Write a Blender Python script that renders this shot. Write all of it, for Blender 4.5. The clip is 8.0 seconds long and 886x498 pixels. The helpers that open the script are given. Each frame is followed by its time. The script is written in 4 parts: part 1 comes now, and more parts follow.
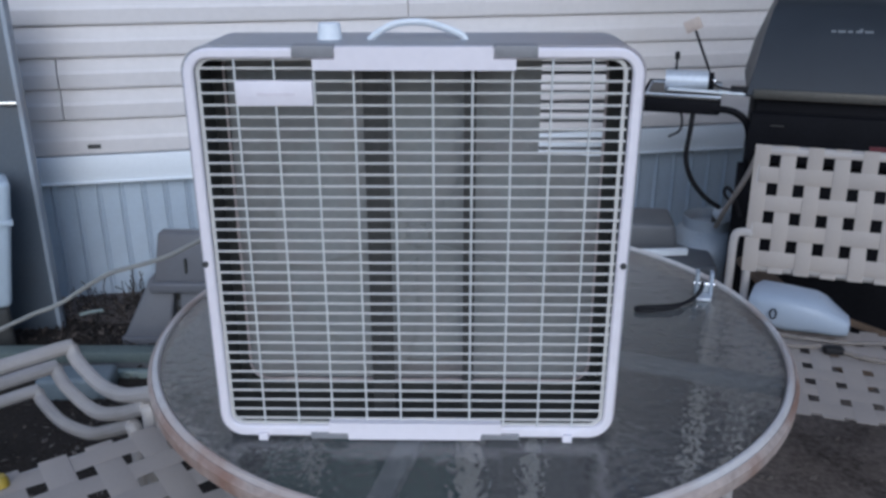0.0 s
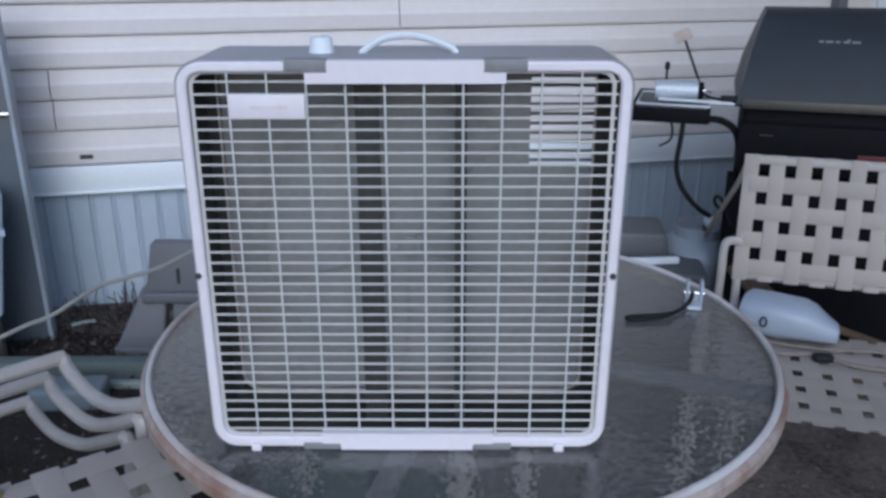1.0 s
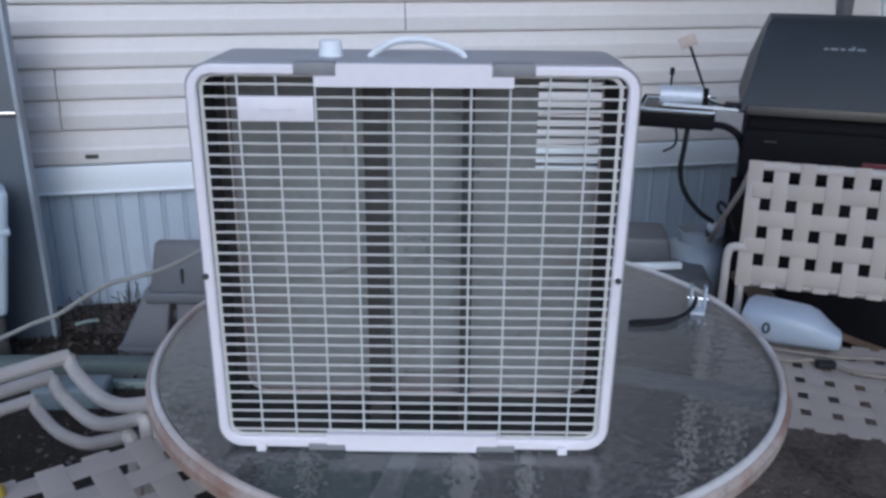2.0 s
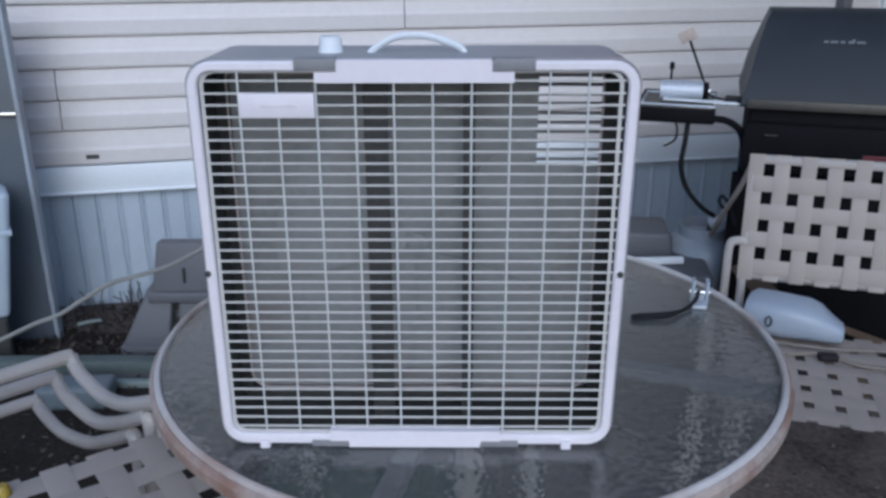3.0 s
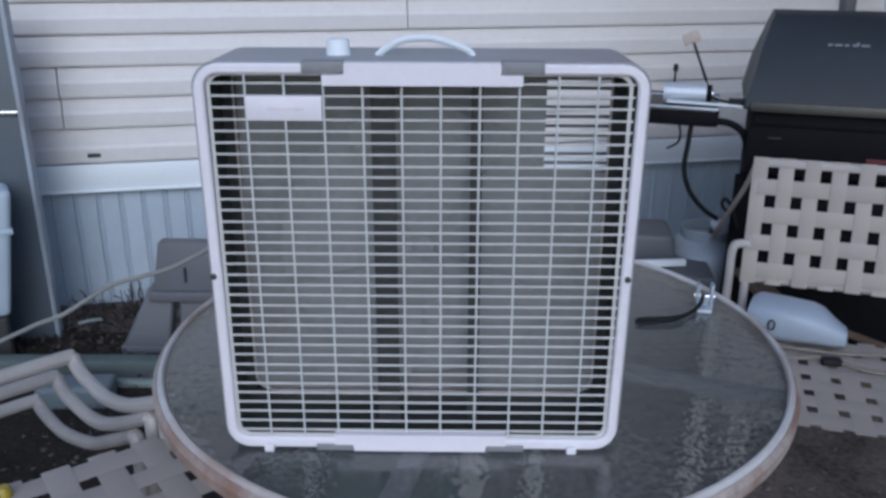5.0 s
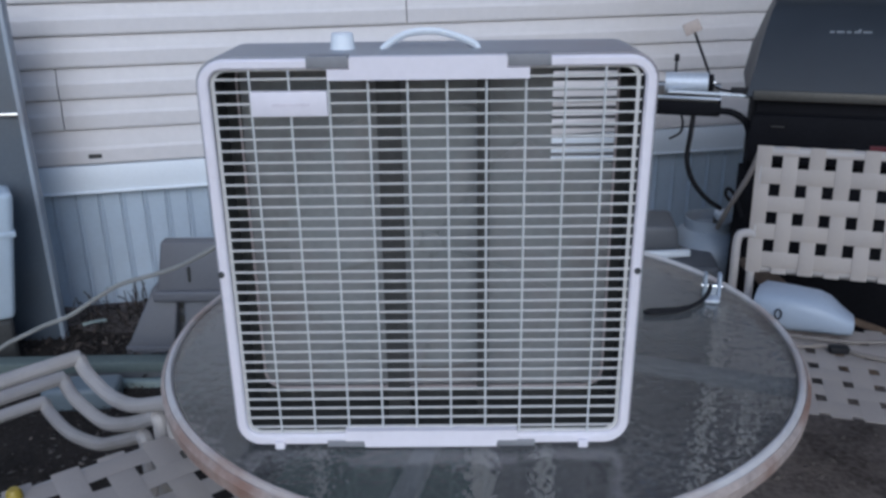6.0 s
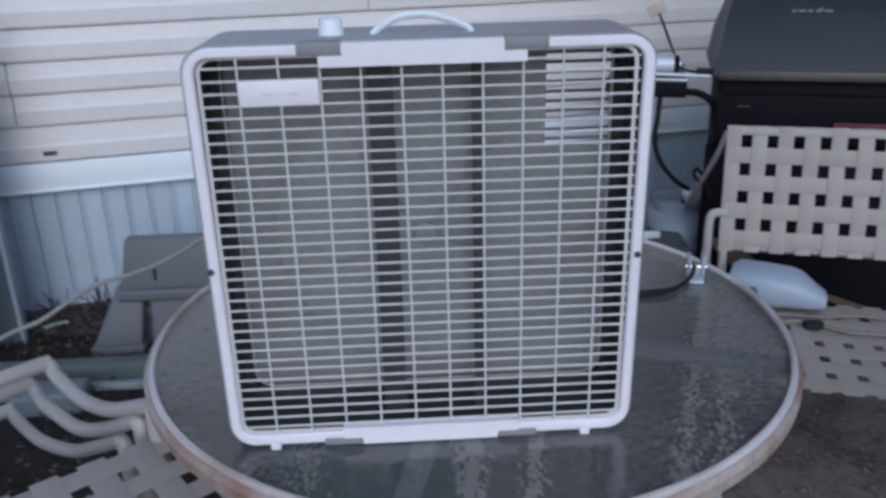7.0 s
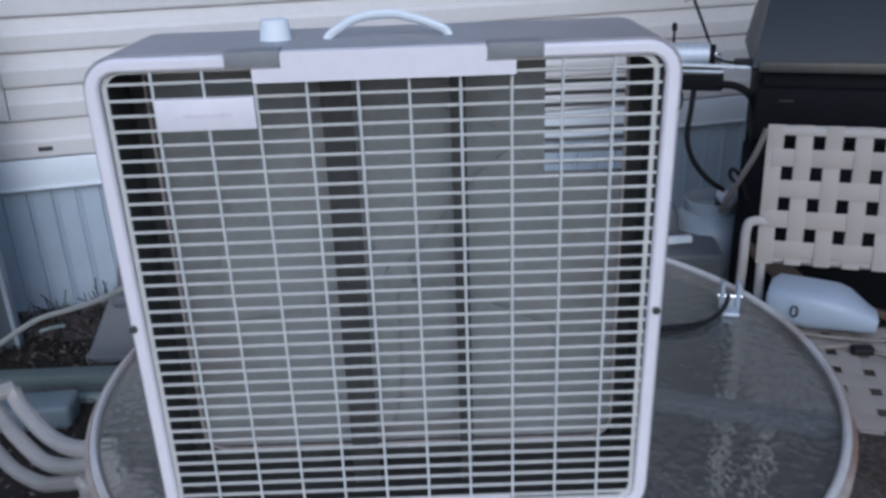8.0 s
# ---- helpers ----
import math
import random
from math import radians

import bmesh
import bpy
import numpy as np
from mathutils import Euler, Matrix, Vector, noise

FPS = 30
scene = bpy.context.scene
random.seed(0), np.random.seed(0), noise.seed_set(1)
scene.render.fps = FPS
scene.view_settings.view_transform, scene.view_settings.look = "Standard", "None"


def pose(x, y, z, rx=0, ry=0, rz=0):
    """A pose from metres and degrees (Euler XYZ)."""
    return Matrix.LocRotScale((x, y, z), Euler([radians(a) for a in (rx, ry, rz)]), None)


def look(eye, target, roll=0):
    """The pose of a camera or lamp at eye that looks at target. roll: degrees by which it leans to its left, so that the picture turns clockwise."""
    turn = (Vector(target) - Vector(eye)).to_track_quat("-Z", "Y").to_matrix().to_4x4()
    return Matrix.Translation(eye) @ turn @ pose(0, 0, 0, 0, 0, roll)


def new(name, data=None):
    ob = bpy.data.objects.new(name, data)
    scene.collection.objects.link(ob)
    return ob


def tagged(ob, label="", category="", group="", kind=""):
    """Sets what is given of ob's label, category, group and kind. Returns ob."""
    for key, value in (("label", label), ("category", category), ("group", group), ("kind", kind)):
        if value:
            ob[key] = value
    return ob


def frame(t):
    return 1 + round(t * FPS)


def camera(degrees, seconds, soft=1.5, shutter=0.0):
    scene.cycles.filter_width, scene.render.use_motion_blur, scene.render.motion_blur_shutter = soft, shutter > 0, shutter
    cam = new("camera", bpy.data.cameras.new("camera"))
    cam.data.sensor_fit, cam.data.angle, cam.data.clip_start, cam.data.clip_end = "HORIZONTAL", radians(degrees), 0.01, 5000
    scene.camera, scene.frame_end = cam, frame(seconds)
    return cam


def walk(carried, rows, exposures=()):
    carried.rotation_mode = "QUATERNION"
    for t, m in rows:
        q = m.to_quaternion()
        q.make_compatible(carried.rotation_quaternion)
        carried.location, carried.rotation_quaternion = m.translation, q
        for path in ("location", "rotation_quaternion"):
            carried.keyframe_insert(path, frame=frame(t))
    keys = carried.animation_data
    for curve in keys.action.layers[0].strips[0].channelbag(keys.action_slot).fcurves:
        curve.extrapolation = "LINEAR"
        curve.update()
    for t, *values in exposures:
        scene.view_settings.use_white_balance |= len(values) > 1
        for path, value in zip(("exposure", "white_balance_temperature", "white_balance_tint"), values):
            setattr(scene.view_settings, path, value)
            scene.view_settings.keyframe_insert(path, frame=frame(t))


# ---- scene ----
cam = camera(56.1, 8.0, soft=3.0, shutter=0.9)
PATH = [
    (0, (0.0972, -0.0238, 1.4069), (0.0587, 1.8460, 0.6981), -0.17),
    (0.5, (0.0977, -0.0275, 1.4110), (0.0660, 1.8470, 0.7146), -0.25),
    (1, (0.0991, -0.0312, 1.4136), (0.0777, 1.8458, 0.7234), -0.17),
    (1.5, (0.0938, -0.0345, 1.4167), (0.0688, 1.8454, 0.7344), 0.50),
    (3, (0.0924, -0.0388, 1.4130), (0.0637, 1.8386, 0.7243), -0.21),
    (3.5, (0.0902, -0.0377, 1.4135), (0.0609, 1.8392, 0.7231), -0.30),
    (4, (0.0875, -0.0384, 1.4160), (0.0631, 1.8416, 0.7341), 0.16),
    (4.5, (0.0847, -0.0355, 1.4171), (0.0619, 1.8437, 0.7330), 0.41),
    (6, (0.0720, -0.0267, 1.4137), (0.0434, 1.8462, 0.7125), -0.89),
    (6.5, (0.0594, -0.0250, 1.4117), (0.0522, 1.8463, 0.7057), -1.24),
    (6.8, (0.0394, -0.0119, 1.4107), (0.0799, 1.8534, 0.6905), -1.32),
    (7, (0.0185, -0.0006, 1.4074), (0.0939, 1.8598, 0.6770), -1.58),
    (7.2, (0.0160, 0.0215, 1.4040), (0.1220, 1.8685, 0.6438), -0.79),
    (7.3, (0.0230, 0.0450, 1.4010), (0.1330, 1.8860, 0.6172), -1.15),
    (7.5, (0.0575, 0.0988, 1.3987), (0.1238, 1.9465, 0.6363), -2.19),
    (7.7, (0.0936, 0.1486, 1.4021), (0.1125, 1.9995, 0.6446), -2.26),
    (8, (0.0920, 0.2122, 1.4029), (0.0885, 2.0584, 0.6336), -2.12),
]
walk(cam, [(t, look(eye, target, roll)) for t, eye, target, roll in PATH], [(0, -0.40, 5130, 8), (1.5, -0.37, 5130, 8), (4.5, -0.43, 5130, 8), (6, -0.47, 5130, 8), (7.5, -0.46, 5130, 8), (8, -0.40, 5130, 8)])

# ---- daylight: open shade under a bright hazy sky ----
world = bpy.data.worlds.new("world")
scene.world = world
world.use_nodes = True
wn = world.node_tree
sky = wn.nodes.new("ShaderNodeTexSky")
sky.sky_type = "NISHITA"
sky.sun_disc = False
sky.sun_elevation, sky.sun_rotation = radians(32), radians(177)
sky.air_density, sky.dust_density = 1.0, 2.5
wn.links.new(sky.outputs["Color"], wn.nodes["Background"].inputs["Color"])
wn.nodes["Background"].inputs["Strength"].default_value = 0.148
sun = new("sun", bpy.data.lights.new("sun", "SUN"))
sun.data.energy, sun.data.angle, sun.data.color = 1.0, radians(40), (1.0, 0.97, 0.94)
sun.matrix_world = look((0.25, -5, 3.2), (0, 0, 0))


# ---- materials ----
def mat(name, col, rough=0.5, metal=0.0, var=0.12, scale=6.0, fine=90.0, bump=0.05, dirt=None, dirt_amt=0.0,
        dirt_scale=4.0, trans=0.0, rand=0.0, spec=0.5, coat=0.0):
    m = bpy.data.materials.new(name)
    m.use_nodes = True
    n, l = m.node_tree.nodes, m.node_tree.links
    b = n["Principled BSDF"]
    b.inputs["Roughness"].default_value = rough
    b.inputs["Metallic"].default_value = metal
    b.inputs["Specular IOR Level"].default_value = spec
    b.inputs["Transmission Weight"].default_value = trans
    b.inputs["Coat Weight"].default_value = coat
    tc = n.new("ShaderNodeTexCoord")
    big, small = n.new("ShaderNodeTexNoise"), n.new("ShaderNodeTexNoise")
    for t, sc, det in ((big, scale, 6), (small, fine, 4)):
        t.inputs["Scale"].default_value = sc
        t.inputs["Detail"].default_value = det
        l.new(tc.outputs["Object"], t.inputs["Vector"])
    add = n.new("ShaderNodeMath")
    add.operation = "ADD"
    l.new(big.outputs["Fac"], add.inputs[0])
    l.new(small.outputs["Fac"], add.inputs[1])
    rng = n.new("ShaderNodeMapRange")
    rng.inputs["From Min"].default_value, rng.inputs["From Max"].default_value = 0.6, 1.4
    rng.inputs["To Min"].default_value, rng.inputs["To Max"].default_value = 1 - var, 1 + var
    l.new(add.outputs[0], rng.inputs["Value"])
    val = rng.outputs["Result"]
    if rand:
        oi = n.new("ShaderNodeObjectInfo")
        r2 = n.new("ShaderNodeMapRange")
        r2.inputs["To Min"].default_value, r2.inputs["To Max"].default_value = 1 - rand, 1 + rand
        l.new(oi.outputs["Random"], r2.inputs["Value"])
        mul = n.new("ShaderNodeMath")
        mul.operation = "MULTIPLY"
        l.new(val, mul.inputs[0])
        l.new(r2.outputs["Result"], mul.inputs[1])
        val = mul.outputs[0]
    sc = n.new("ShaderNodeVectorMath")
    sc.operation = "SCALE"
    sc.inputs[0].default_value = col
    l.new(val, sc.inputs["Scale"])
    out = sc.outputs[0]
    if dirt:
        dn = n.new("ShaderNodeTexNoise")
        dn.inputs["Scale"].default_value, dn.inputs["Detail"].default_value = dirt_scale, 8
        l.new(tc.outputs["Object"], dn.inputs["Vector"])
        dr = n.new("ShaderNodeMapRange")
        dr.inputs["From Min"].default_value, dr.inputs["From Max"].default_value = 0.48, 0.72
        dr.inputs["To Max"].default_value = dirt_amt
        l.new(dn.outputs["Fac"], dr.inputs["Value"])
        mx = n.new("ShaderNodeMix")
        mx.data_type = "RGBA"
        l.new(dr.outputs["Result"], mx.inputs["Factor"])
        l.new(out, mx.inputs["A"])
        mx.inputs["B"].default_value = (*dirt, 1)
        out = mx.outputs["Result"]
    l.new(out, b.inputs["Base Color"])
    rr = n.new("ShaderNodeMapRange")
    rr.inputs["To Min"].default_value, rr.inputs["To Max"].default_value = max(0.02, rough - 0.12), min(1, rough + 0.12)
    l.new(big.outputs["Fac"], rr.inputs["Value"])
    l.new(rr.outputs["Result"], b.inputs["Roughness"])
    if bump:
        bp = n.new("ShaderNodeBump")
        bp.inputs["Strength"].default_value, bp.inputs["Distance"].default_value = bump, 0.004
        l.new(small.outputs["Fac"], bp.inputs["Height"])
        l.new(bp.outputs["Normal"], b.inputs["Normal"])
    return m


M_SIDING = mat("vinyl_siding", (0.70, 0.668, 0.66), 0.5, var=0.05, scale=1.5, fine=40, dirt=(0.55, 0.51, 0.47), dirt_amt=0.3, dirt_scale=1.6, rand=0.02)
M_TRIM = mat("white_trim", (0.78, 0.82, 0.86), 0.45, var=0.05, scale=2)
M_SKIRT = mat("blue_white_skirting", (0.46, 0.53, 0.61), 0.5, var=0.07, scale=3, dirt=(0.22, 0.2, 0.18), dirt_amt=0.3, dirt_scale=3, rand=0.05)
M_DARKGAP = mat("dark_gap", (0.03, 0.03, 0.03), 0.9)
M_WHITE = mat("white_fan_plastic", (0.80, 0.76, 0.80), 0.42, var=0.04, dirt=(0.55, 0.5, 0.5), dirt_amt=0.15, dirt_scale=12)
M_WIRE = mat("white_coated_wire", (0.56, 0.55, 0.525), 0.5, var=0.08, fine=200)
M_GREY = mat("blue_grey_sheet_metal", (0.30, 0.305, 0.325), 0.4, metal=0.0, var=0.1, dirt=(0.30, 0.235, 0.235), dirt_amt=0.7, dirt_scale=5)
M_UPRIGHT = mat("white_upright_wire", (0.62, 0.63, 0.62), 0.45, var=0.06, fine=200)
M_PLATE = mat("grey_rear_plate", (0.255, 0.262, 0.262), 0.5, var=0.16, scale=7, dirt=(0.17, 0.14, 0.135), dirt_amt=0.6, dirt_scale=8)
M_ROSE = mat("dusty_pink_white_wire", (0.46, 0.40, 0.39), 0.5, var=0.12)
M_CLIP = mat("grey_plastic_clip", (0.24, 0.24, 0.25), 0.5)
M_BLADE = mat("grey_fan_blade", (0.248, 0.258, 0.256), 0.5, var=0.16, scale=8, dirt=(0.25, 0.215, 0.21), dirt_amt=0.5, dirt_scale=9)
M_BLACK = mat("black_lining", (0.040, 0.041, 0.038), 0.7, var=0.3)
M_STRAP = mat("dark_steel_strap", (0.05, 0.05, 0.048), 0.5, var=0.3)
M_RIM = mat("weathered_cream_rim", (0.58, 0.555, 0.54), 0.45, var=0.10, scale=12, dirt=(0.30, 0.18, 0.12), dirt_amt=0.8, dirt_scale=5)
M_RUST = mat("rusty_worn_enamel", (0.42, 0.35, 0.31), 0.55, var=0.28, scale=26, dirt=(0.20, 0.085, 0.042), dirt_amt=1.0, dirt_scale=7, bump=0.3)
M_TUBE = mat("cream_tube", (0.40, 0.375, 0.36), 0.45, var=0.07, dirt=(0.3, 0.27, 0.24), dirt_amt=0.45, dirt_scale=9)
M_STRAPS = mat("cream_vinyl_strap", (0.33, 0.295, 0.268), 0.5, var=0.07, scale=8, fine=160, dirt=(0.36, 0.31, 0.26), dirt_amt=0.4, dirt_scale=8, rand=0.05)
M_LID = mat("charcoal_enamel", (0.032, 0.038, 0.048), 0.45, spec=0.2, var=0.2, scale=5, fine=400, bump=0.12)
M_GRILL = mat("sooty_black_metal", (0.009, 0.009, 0.011), 0.65, spec=0.06, var=0.3)
M_STEEL = mat("dull_steel", (0.10, 0.095, 0.085), 0.5, metal=0.6, var=0.2)
M_CHROME = mat("chrome", (0.75, 0.77, 0.8), 0.15, metal=1.0, var=0.05)
M_FOIL = mat("silver_wrap", (0.50, 0.54, 0.60), 0.45, metal=0.3, var=0.1)
M_TANK = mat("pale_grey_tank_paint", (0.31, 0.35, 0.40), 0.45, var=0.1, dirt=(0.2, 0.16, 0.13), dirt_amt=0.5)
M_BOX = mat("grey_moulded_plastic", (0.135, 0.137, 0.15), 0.55, var=0.08, scale=3, dirt=(0.11, 0.1, 0.1), dirt_amt=0.4)
M_BOX2 = mat("dark_grey_plastic", (0.10, 0.105, 0.115), 0.5, var=0.1)
M_PANEL = mat("slate_panel", (0.095, 0.113, 0.136), 0.45, var=0.15, scale=2, dirt=(0.1, 0.09, 0.08), dirt_amt=0.4)
M_PALE = mat("pale_blue_plastic", (0.50, 0.58, 0.66), 0.4, var=0.06)
M_DULLBLUE = mat("dull_blue_plastic", (0.135, 0.165, 0.19), 0.5, var=0.1)
M_CABLE = mat("beige_cable", (0.25, 0.25, 0.235), 0.5)
M_RUBBER = mat("black_rubber", (0.013, 0.013, 0.015), 0.55, spec=0.2)
M_JUG = mat("milky_white_plastic", (0.33, 0.38, 0.46), 0.4, var=0.04)
M_WOOD = mat("weathered_wood", (0.12, 0.085, 0.06), 0.8, var=0.3, scale=9, bump=0.3)
M_GREEN = mat("faded_green_timber", (0.10, 0.125, 0.12), 0.7, var=0.2, bump=0.2)
M_TURF = mat("dark_green_matting", (0.015, 0.07, 0.045), 0.9, var=0.4, fine=300, bump=0.5)
M_LITTER = mat("leaf_litter", (0.075, 0.052, 0.042), 0.9, var=0.95, scale=38)
_n, _l = M_LITTER.node_tree.nodes, M_LITTER.node_tree.links
_g = _n.new("ShaderNodeNewGeometry")
_r = _n.new("ShaderNodeValToRGB")
for _p, _c in ((0.0, (0.008, 0.007, 0.006)), (0.5, (0.028, 0.021, 0.017)), (0.9, (0.06, 0.045, 0.036)), (1.0, (0.15, 0.12, 0.10))):
    _e = _r.color_ramp.elements.new(_p) if _p not in (0.0, 1.0) else _r.color_ramp.elements[-int(_p)]
    _e.color = (*_c, 1)
_l.new(_g.outputs["Random Per Island"], _r.inputs["Fac"])
_l.new(_r.outputs["Color"], _n["Principled BSDF"].inputs["Base Color"])
M_GRIT = mat("pale_grit", (0.10, 0.085, 0.075), 0.9, var=0.6, scale=25)
M_CORD = mat("grey_brown_cord", (0.20, 0.175, 0.155), 0.7)
M_YELLOW = mat("yellow_plastic", (0.34, 0.25, 0.03), 0.4)
M_RED = mat("dull_red_enamel", (0.11, 0.018, 0.024), 0.5)
M_PRINT = mat("faint_grey_print", (0.74, 0.69, 0.73), 0.5)
M_PADDLE = mat("pale_peach_plastic", (0.50, 0.42, 0.37), 0.5, var=0.2, scale=20)
M_PALEGREEN = mat("pale_green_grey_plastic", (0.24, 0.29, 0.28), 0.5, var=0.15, dirt=(0.1, 0.1, 0.08), dirt_amt=0.4)
M_LOGO = mat("pale_badge", (0.26, 0.28, 0.30), 0.4, metal=0.3)

# soil: dark packed earth with pale grit, and a darker tone for one patch
M_DARKSOIL = mat("damp_leaf_mould", (0.028, 0.024, 0.021), 0.9, spec=0.12, var=0.5, scale=6, fine=70, bump=0.9, dirt=(0.04, 0.033, 0.03), dirt_amt=0.5, dirt_scale=7)
M_SOIL = mat("packed_dark_earth", (0.122, 0.104, 0.096), 0.9, spec=0.2, var=0.75, scale=5.5, fine=60, bump=0.9, dirt=(0.17, 0.145, 0.13), dirt_amt=0.8, dirt_scale=7)

# pebbled table glass
M_GLASS = bpy.data.materials.new("pebbled_glass")
M_GLASS.use_nodes = True
_n, _l = M_GLASS.node_tree.nodes, M_GLASS.node_tree.links
_b = _n["Principled BSDF"]
_b.inputs["Base Color"].default_value = (0.50, 0.515, 0.52, 1)
_b.inputs["Transmission Weight"].default_value = 0.93
_b.inputs["Roughness"].default_value = 0.04
_b.inputs["IOR"].default_value = 1.5
_tc = _n.new("ShaderNodeTexCoord")
_v = _n.new("ShaderNodeTexNoise")
_v.inputs["Scale"].default_value, _v.inputs["Detail"].default_value = 48, 1.5
_l.new(_tc.outputs["Object"], _v.inputs["Vector"])
_bp = _n.new("ShaderNodeBump")
_bp.inputs["Strength"].default_value, _bp.inputs["Distance"].default_value = 0.45, 0.004
_l.new(_v.outputs["Fac"], _bp.inputs["Height"])
_l.new(_bp.outputs["Normal"], _b.inputs["Normal"])


# ---- mesh helpers ----
def part(name, bm, material, parent=None, label="", smooth=True, at=None):
    me = bpy.data.meshes.new(name)
    bmesh.ops.recalc_face_normals(bm, faces=bm.faces[:])
    bm.to_mesh(me)
    bm.free()
    if smooth:
        me.shade_smooth()
        me.set_sharp_from_angle(angle=radians(35))
    me.materials.append(material)
    ob = new(name, me)
    if parent:
        ob.parent = parent
    if at is not None:
        ob.matrix_basis = at
    if label:
        ob["label"] = label
    return ob


def clone(ob, m, parent=None):
    o = new(ob.name.split(".")[0], ob.data)
    o.parent = parent or ob.parent
    o.matrix_basis = m
    return o


def thing(name, m, label, category, group="", kind=""):
    ob = new(name)
    ob.empty_display_size = 0.05
    ob.matrix_world = m
    return tagged(ob, label, category, group, kind)


def box(x0, x1, y0, y1, z0, z1, bev=0.0, seg=2, bm=None, m=None):
    t = bmesh.new()
    bmesh.ops.create_cube(t, size=1.0, matrix=Matrix.Translation(((x0 + x1) / 2, (y0 + y1) / 2, (z0 + z1) / 2)) @ Matrix.Diagonal((x1 - x0, y1 - y0, z1 - z0, 1)))
    if bev:
        bmesh.ops.bevel(t, geom=t.edges[:], offset=bev, segments=seg, profile=0.5, affect="EDGES")
    if m is not None:
        t.transform(m)
    return join(bm, t)


def join(bm, t):
    if bm is None:
        return t
    me = bpy.data.meshes.new("tmp")
    t.to_mesh(me)
    t.free()
    bm.from_mesh(me)
    bpy.data.meshes.remove(me)
    return bm


def tube(pts, r, seg=10, bm=None, closed=False, smooth=0, flat=1.0):
    """A round tube along points; smooth: Catmull-Rom steps between them."""
    pts = [Vector(p) for p in pts]
    if smooth:
        out, n = [], len(pts)
        for i in range(n if closed else n - 1):
            p = [pts[(i + k) % n] if closed else pts[min(max(i + k, 0), n - 1)] for k in (-1, 0, 1, 2)]
            for s in range(smooth):
                t = s / smooth
                out.append(0.5 * ((2 * p[1]) + (p[2] - p[0]) * t + (2 * p[0] - 5 * p[1] + 4 * p[2] - p[3]) * t * t + (3 * p[1] - p[0] - 3 * p[2] + p[3]) * t ** 3))
        if not closed:
            out.append(pts[-1])
        pts = out
    b = bmesh.new() if bm is None else bm
    n = len(pts)
    up = None
    rings = []
    for i, p in enumerate(pts):
        a, c = pts[i - 1] if (i or closed) else p, pts[(i + 1) % n] if (i < n - 1 or closed) else p
        d = (c - a).normalized()
        if up is None:
            up = d.orthogonal().normalized()
        up = (up - d * up.dot(d)).normalized()
        sd = d.cross(up)
        rings.append([b.verts.new(p + r * (math.cos(k * math.tau / seg) * up + flat * math.sin(k * math.tau / seg) * sd)) for k in range(seg)])
    for i in range(n if closed else n - 1):
        q, w = rings[i], rings[(i + 1) % n]
        for k in range(seg):
            b.faces.new((q[k], q[(k + 1) % seg], w[(k + 1) % seg], w[k]))
    if not closed:
        b.faces.new(rings[0][::-1])
        b.faces.new(rings[-1])
    return b


def lathe(profile, seg=32, bm=None, m=None):
    """Profile of (radius, height) turned about z."""
    t = bmesh.new()
    rings = []
    for r, z in profile:
        if r < 1e-6:
            rings.append([t.verts.new((0, 0, z))] * seg)
        else:
            rings.append([t.verts.new((r * math.cos(k * math.tau / seg), r * math.sin(k * math.tau / seg), z)) for k in range(seg)])
    for a, c in zip(rings, rings[1:]):
        for k in range(seg):
            f = []
            for v in (a[k], a[(k + 1) % seg], c[(k + 1) % seg], c[k]):
                if v not in f:
                    f.append(v)
            if len(f) > 2:
                t.faces.new(f)
    if m is not None:
        t.transform(m)
    return join(bm, t)


def rounded(hw, z0, z1, r, seg=6):
    """Rounded rectangle in x and z."""
    out = []
    for cx, cz, a0 in ((hw - r, z1 - r, 0), (-hw + r, z1 - r, 90), (-hw + r, z0 + r, 180), (hw - r, z0 + r, 270)):
        for k in range(seg + 1):
            a = radians(a0 + 90 * k / seg)
            out.append((cx + r * math.cos(a), cz + r * math.sin(a)))
    return out


def band(outer, inner, y0, y1, bm=None):
    """A ring between two outlines (same count) from y0 to y1."""
    b = bmesh.new() if bm is None else bm
    n = len(outer)
    q = [[b.verts.new((x, y, z)) for x, z in o] for o, y in ((outer, y0), (inner, y0), (inner, y1), (outer, y1))]
    for a, c in ((0, 1), (1, 2), (2, 3), (3, 0)):
        for k in range(n):
            b.faces.new((q[a][k], q[a][(k + 1) % n], q[c][(k + 1) % n], q[c][k]))
    return b


def prism(poly, y0, y1, bm=None, axis="y"):
    """A polygon in x, z (or y, z for axis x) pulled along an axis."""
    b = bmesh.new() if bm is None else bm
    mk = (lambda p, v: (p[0], v, p[1])) if axis == "y" else (lambda p, v: (v, p[0], p[1]))
    lo, hi = [b.verts.new(mk(p, y0)) for p in poly], [b.verts.new(mk(p, y1)) for p in poly]
    n = len(poly)
    for k in range(n):
        b.faces.new((lo[k], lo[(k + 1) % n], hi[(k + 1) % n], hi[k]))
    b.faces.new(lo[::-1])
    b.faces.new(hi)
    return b


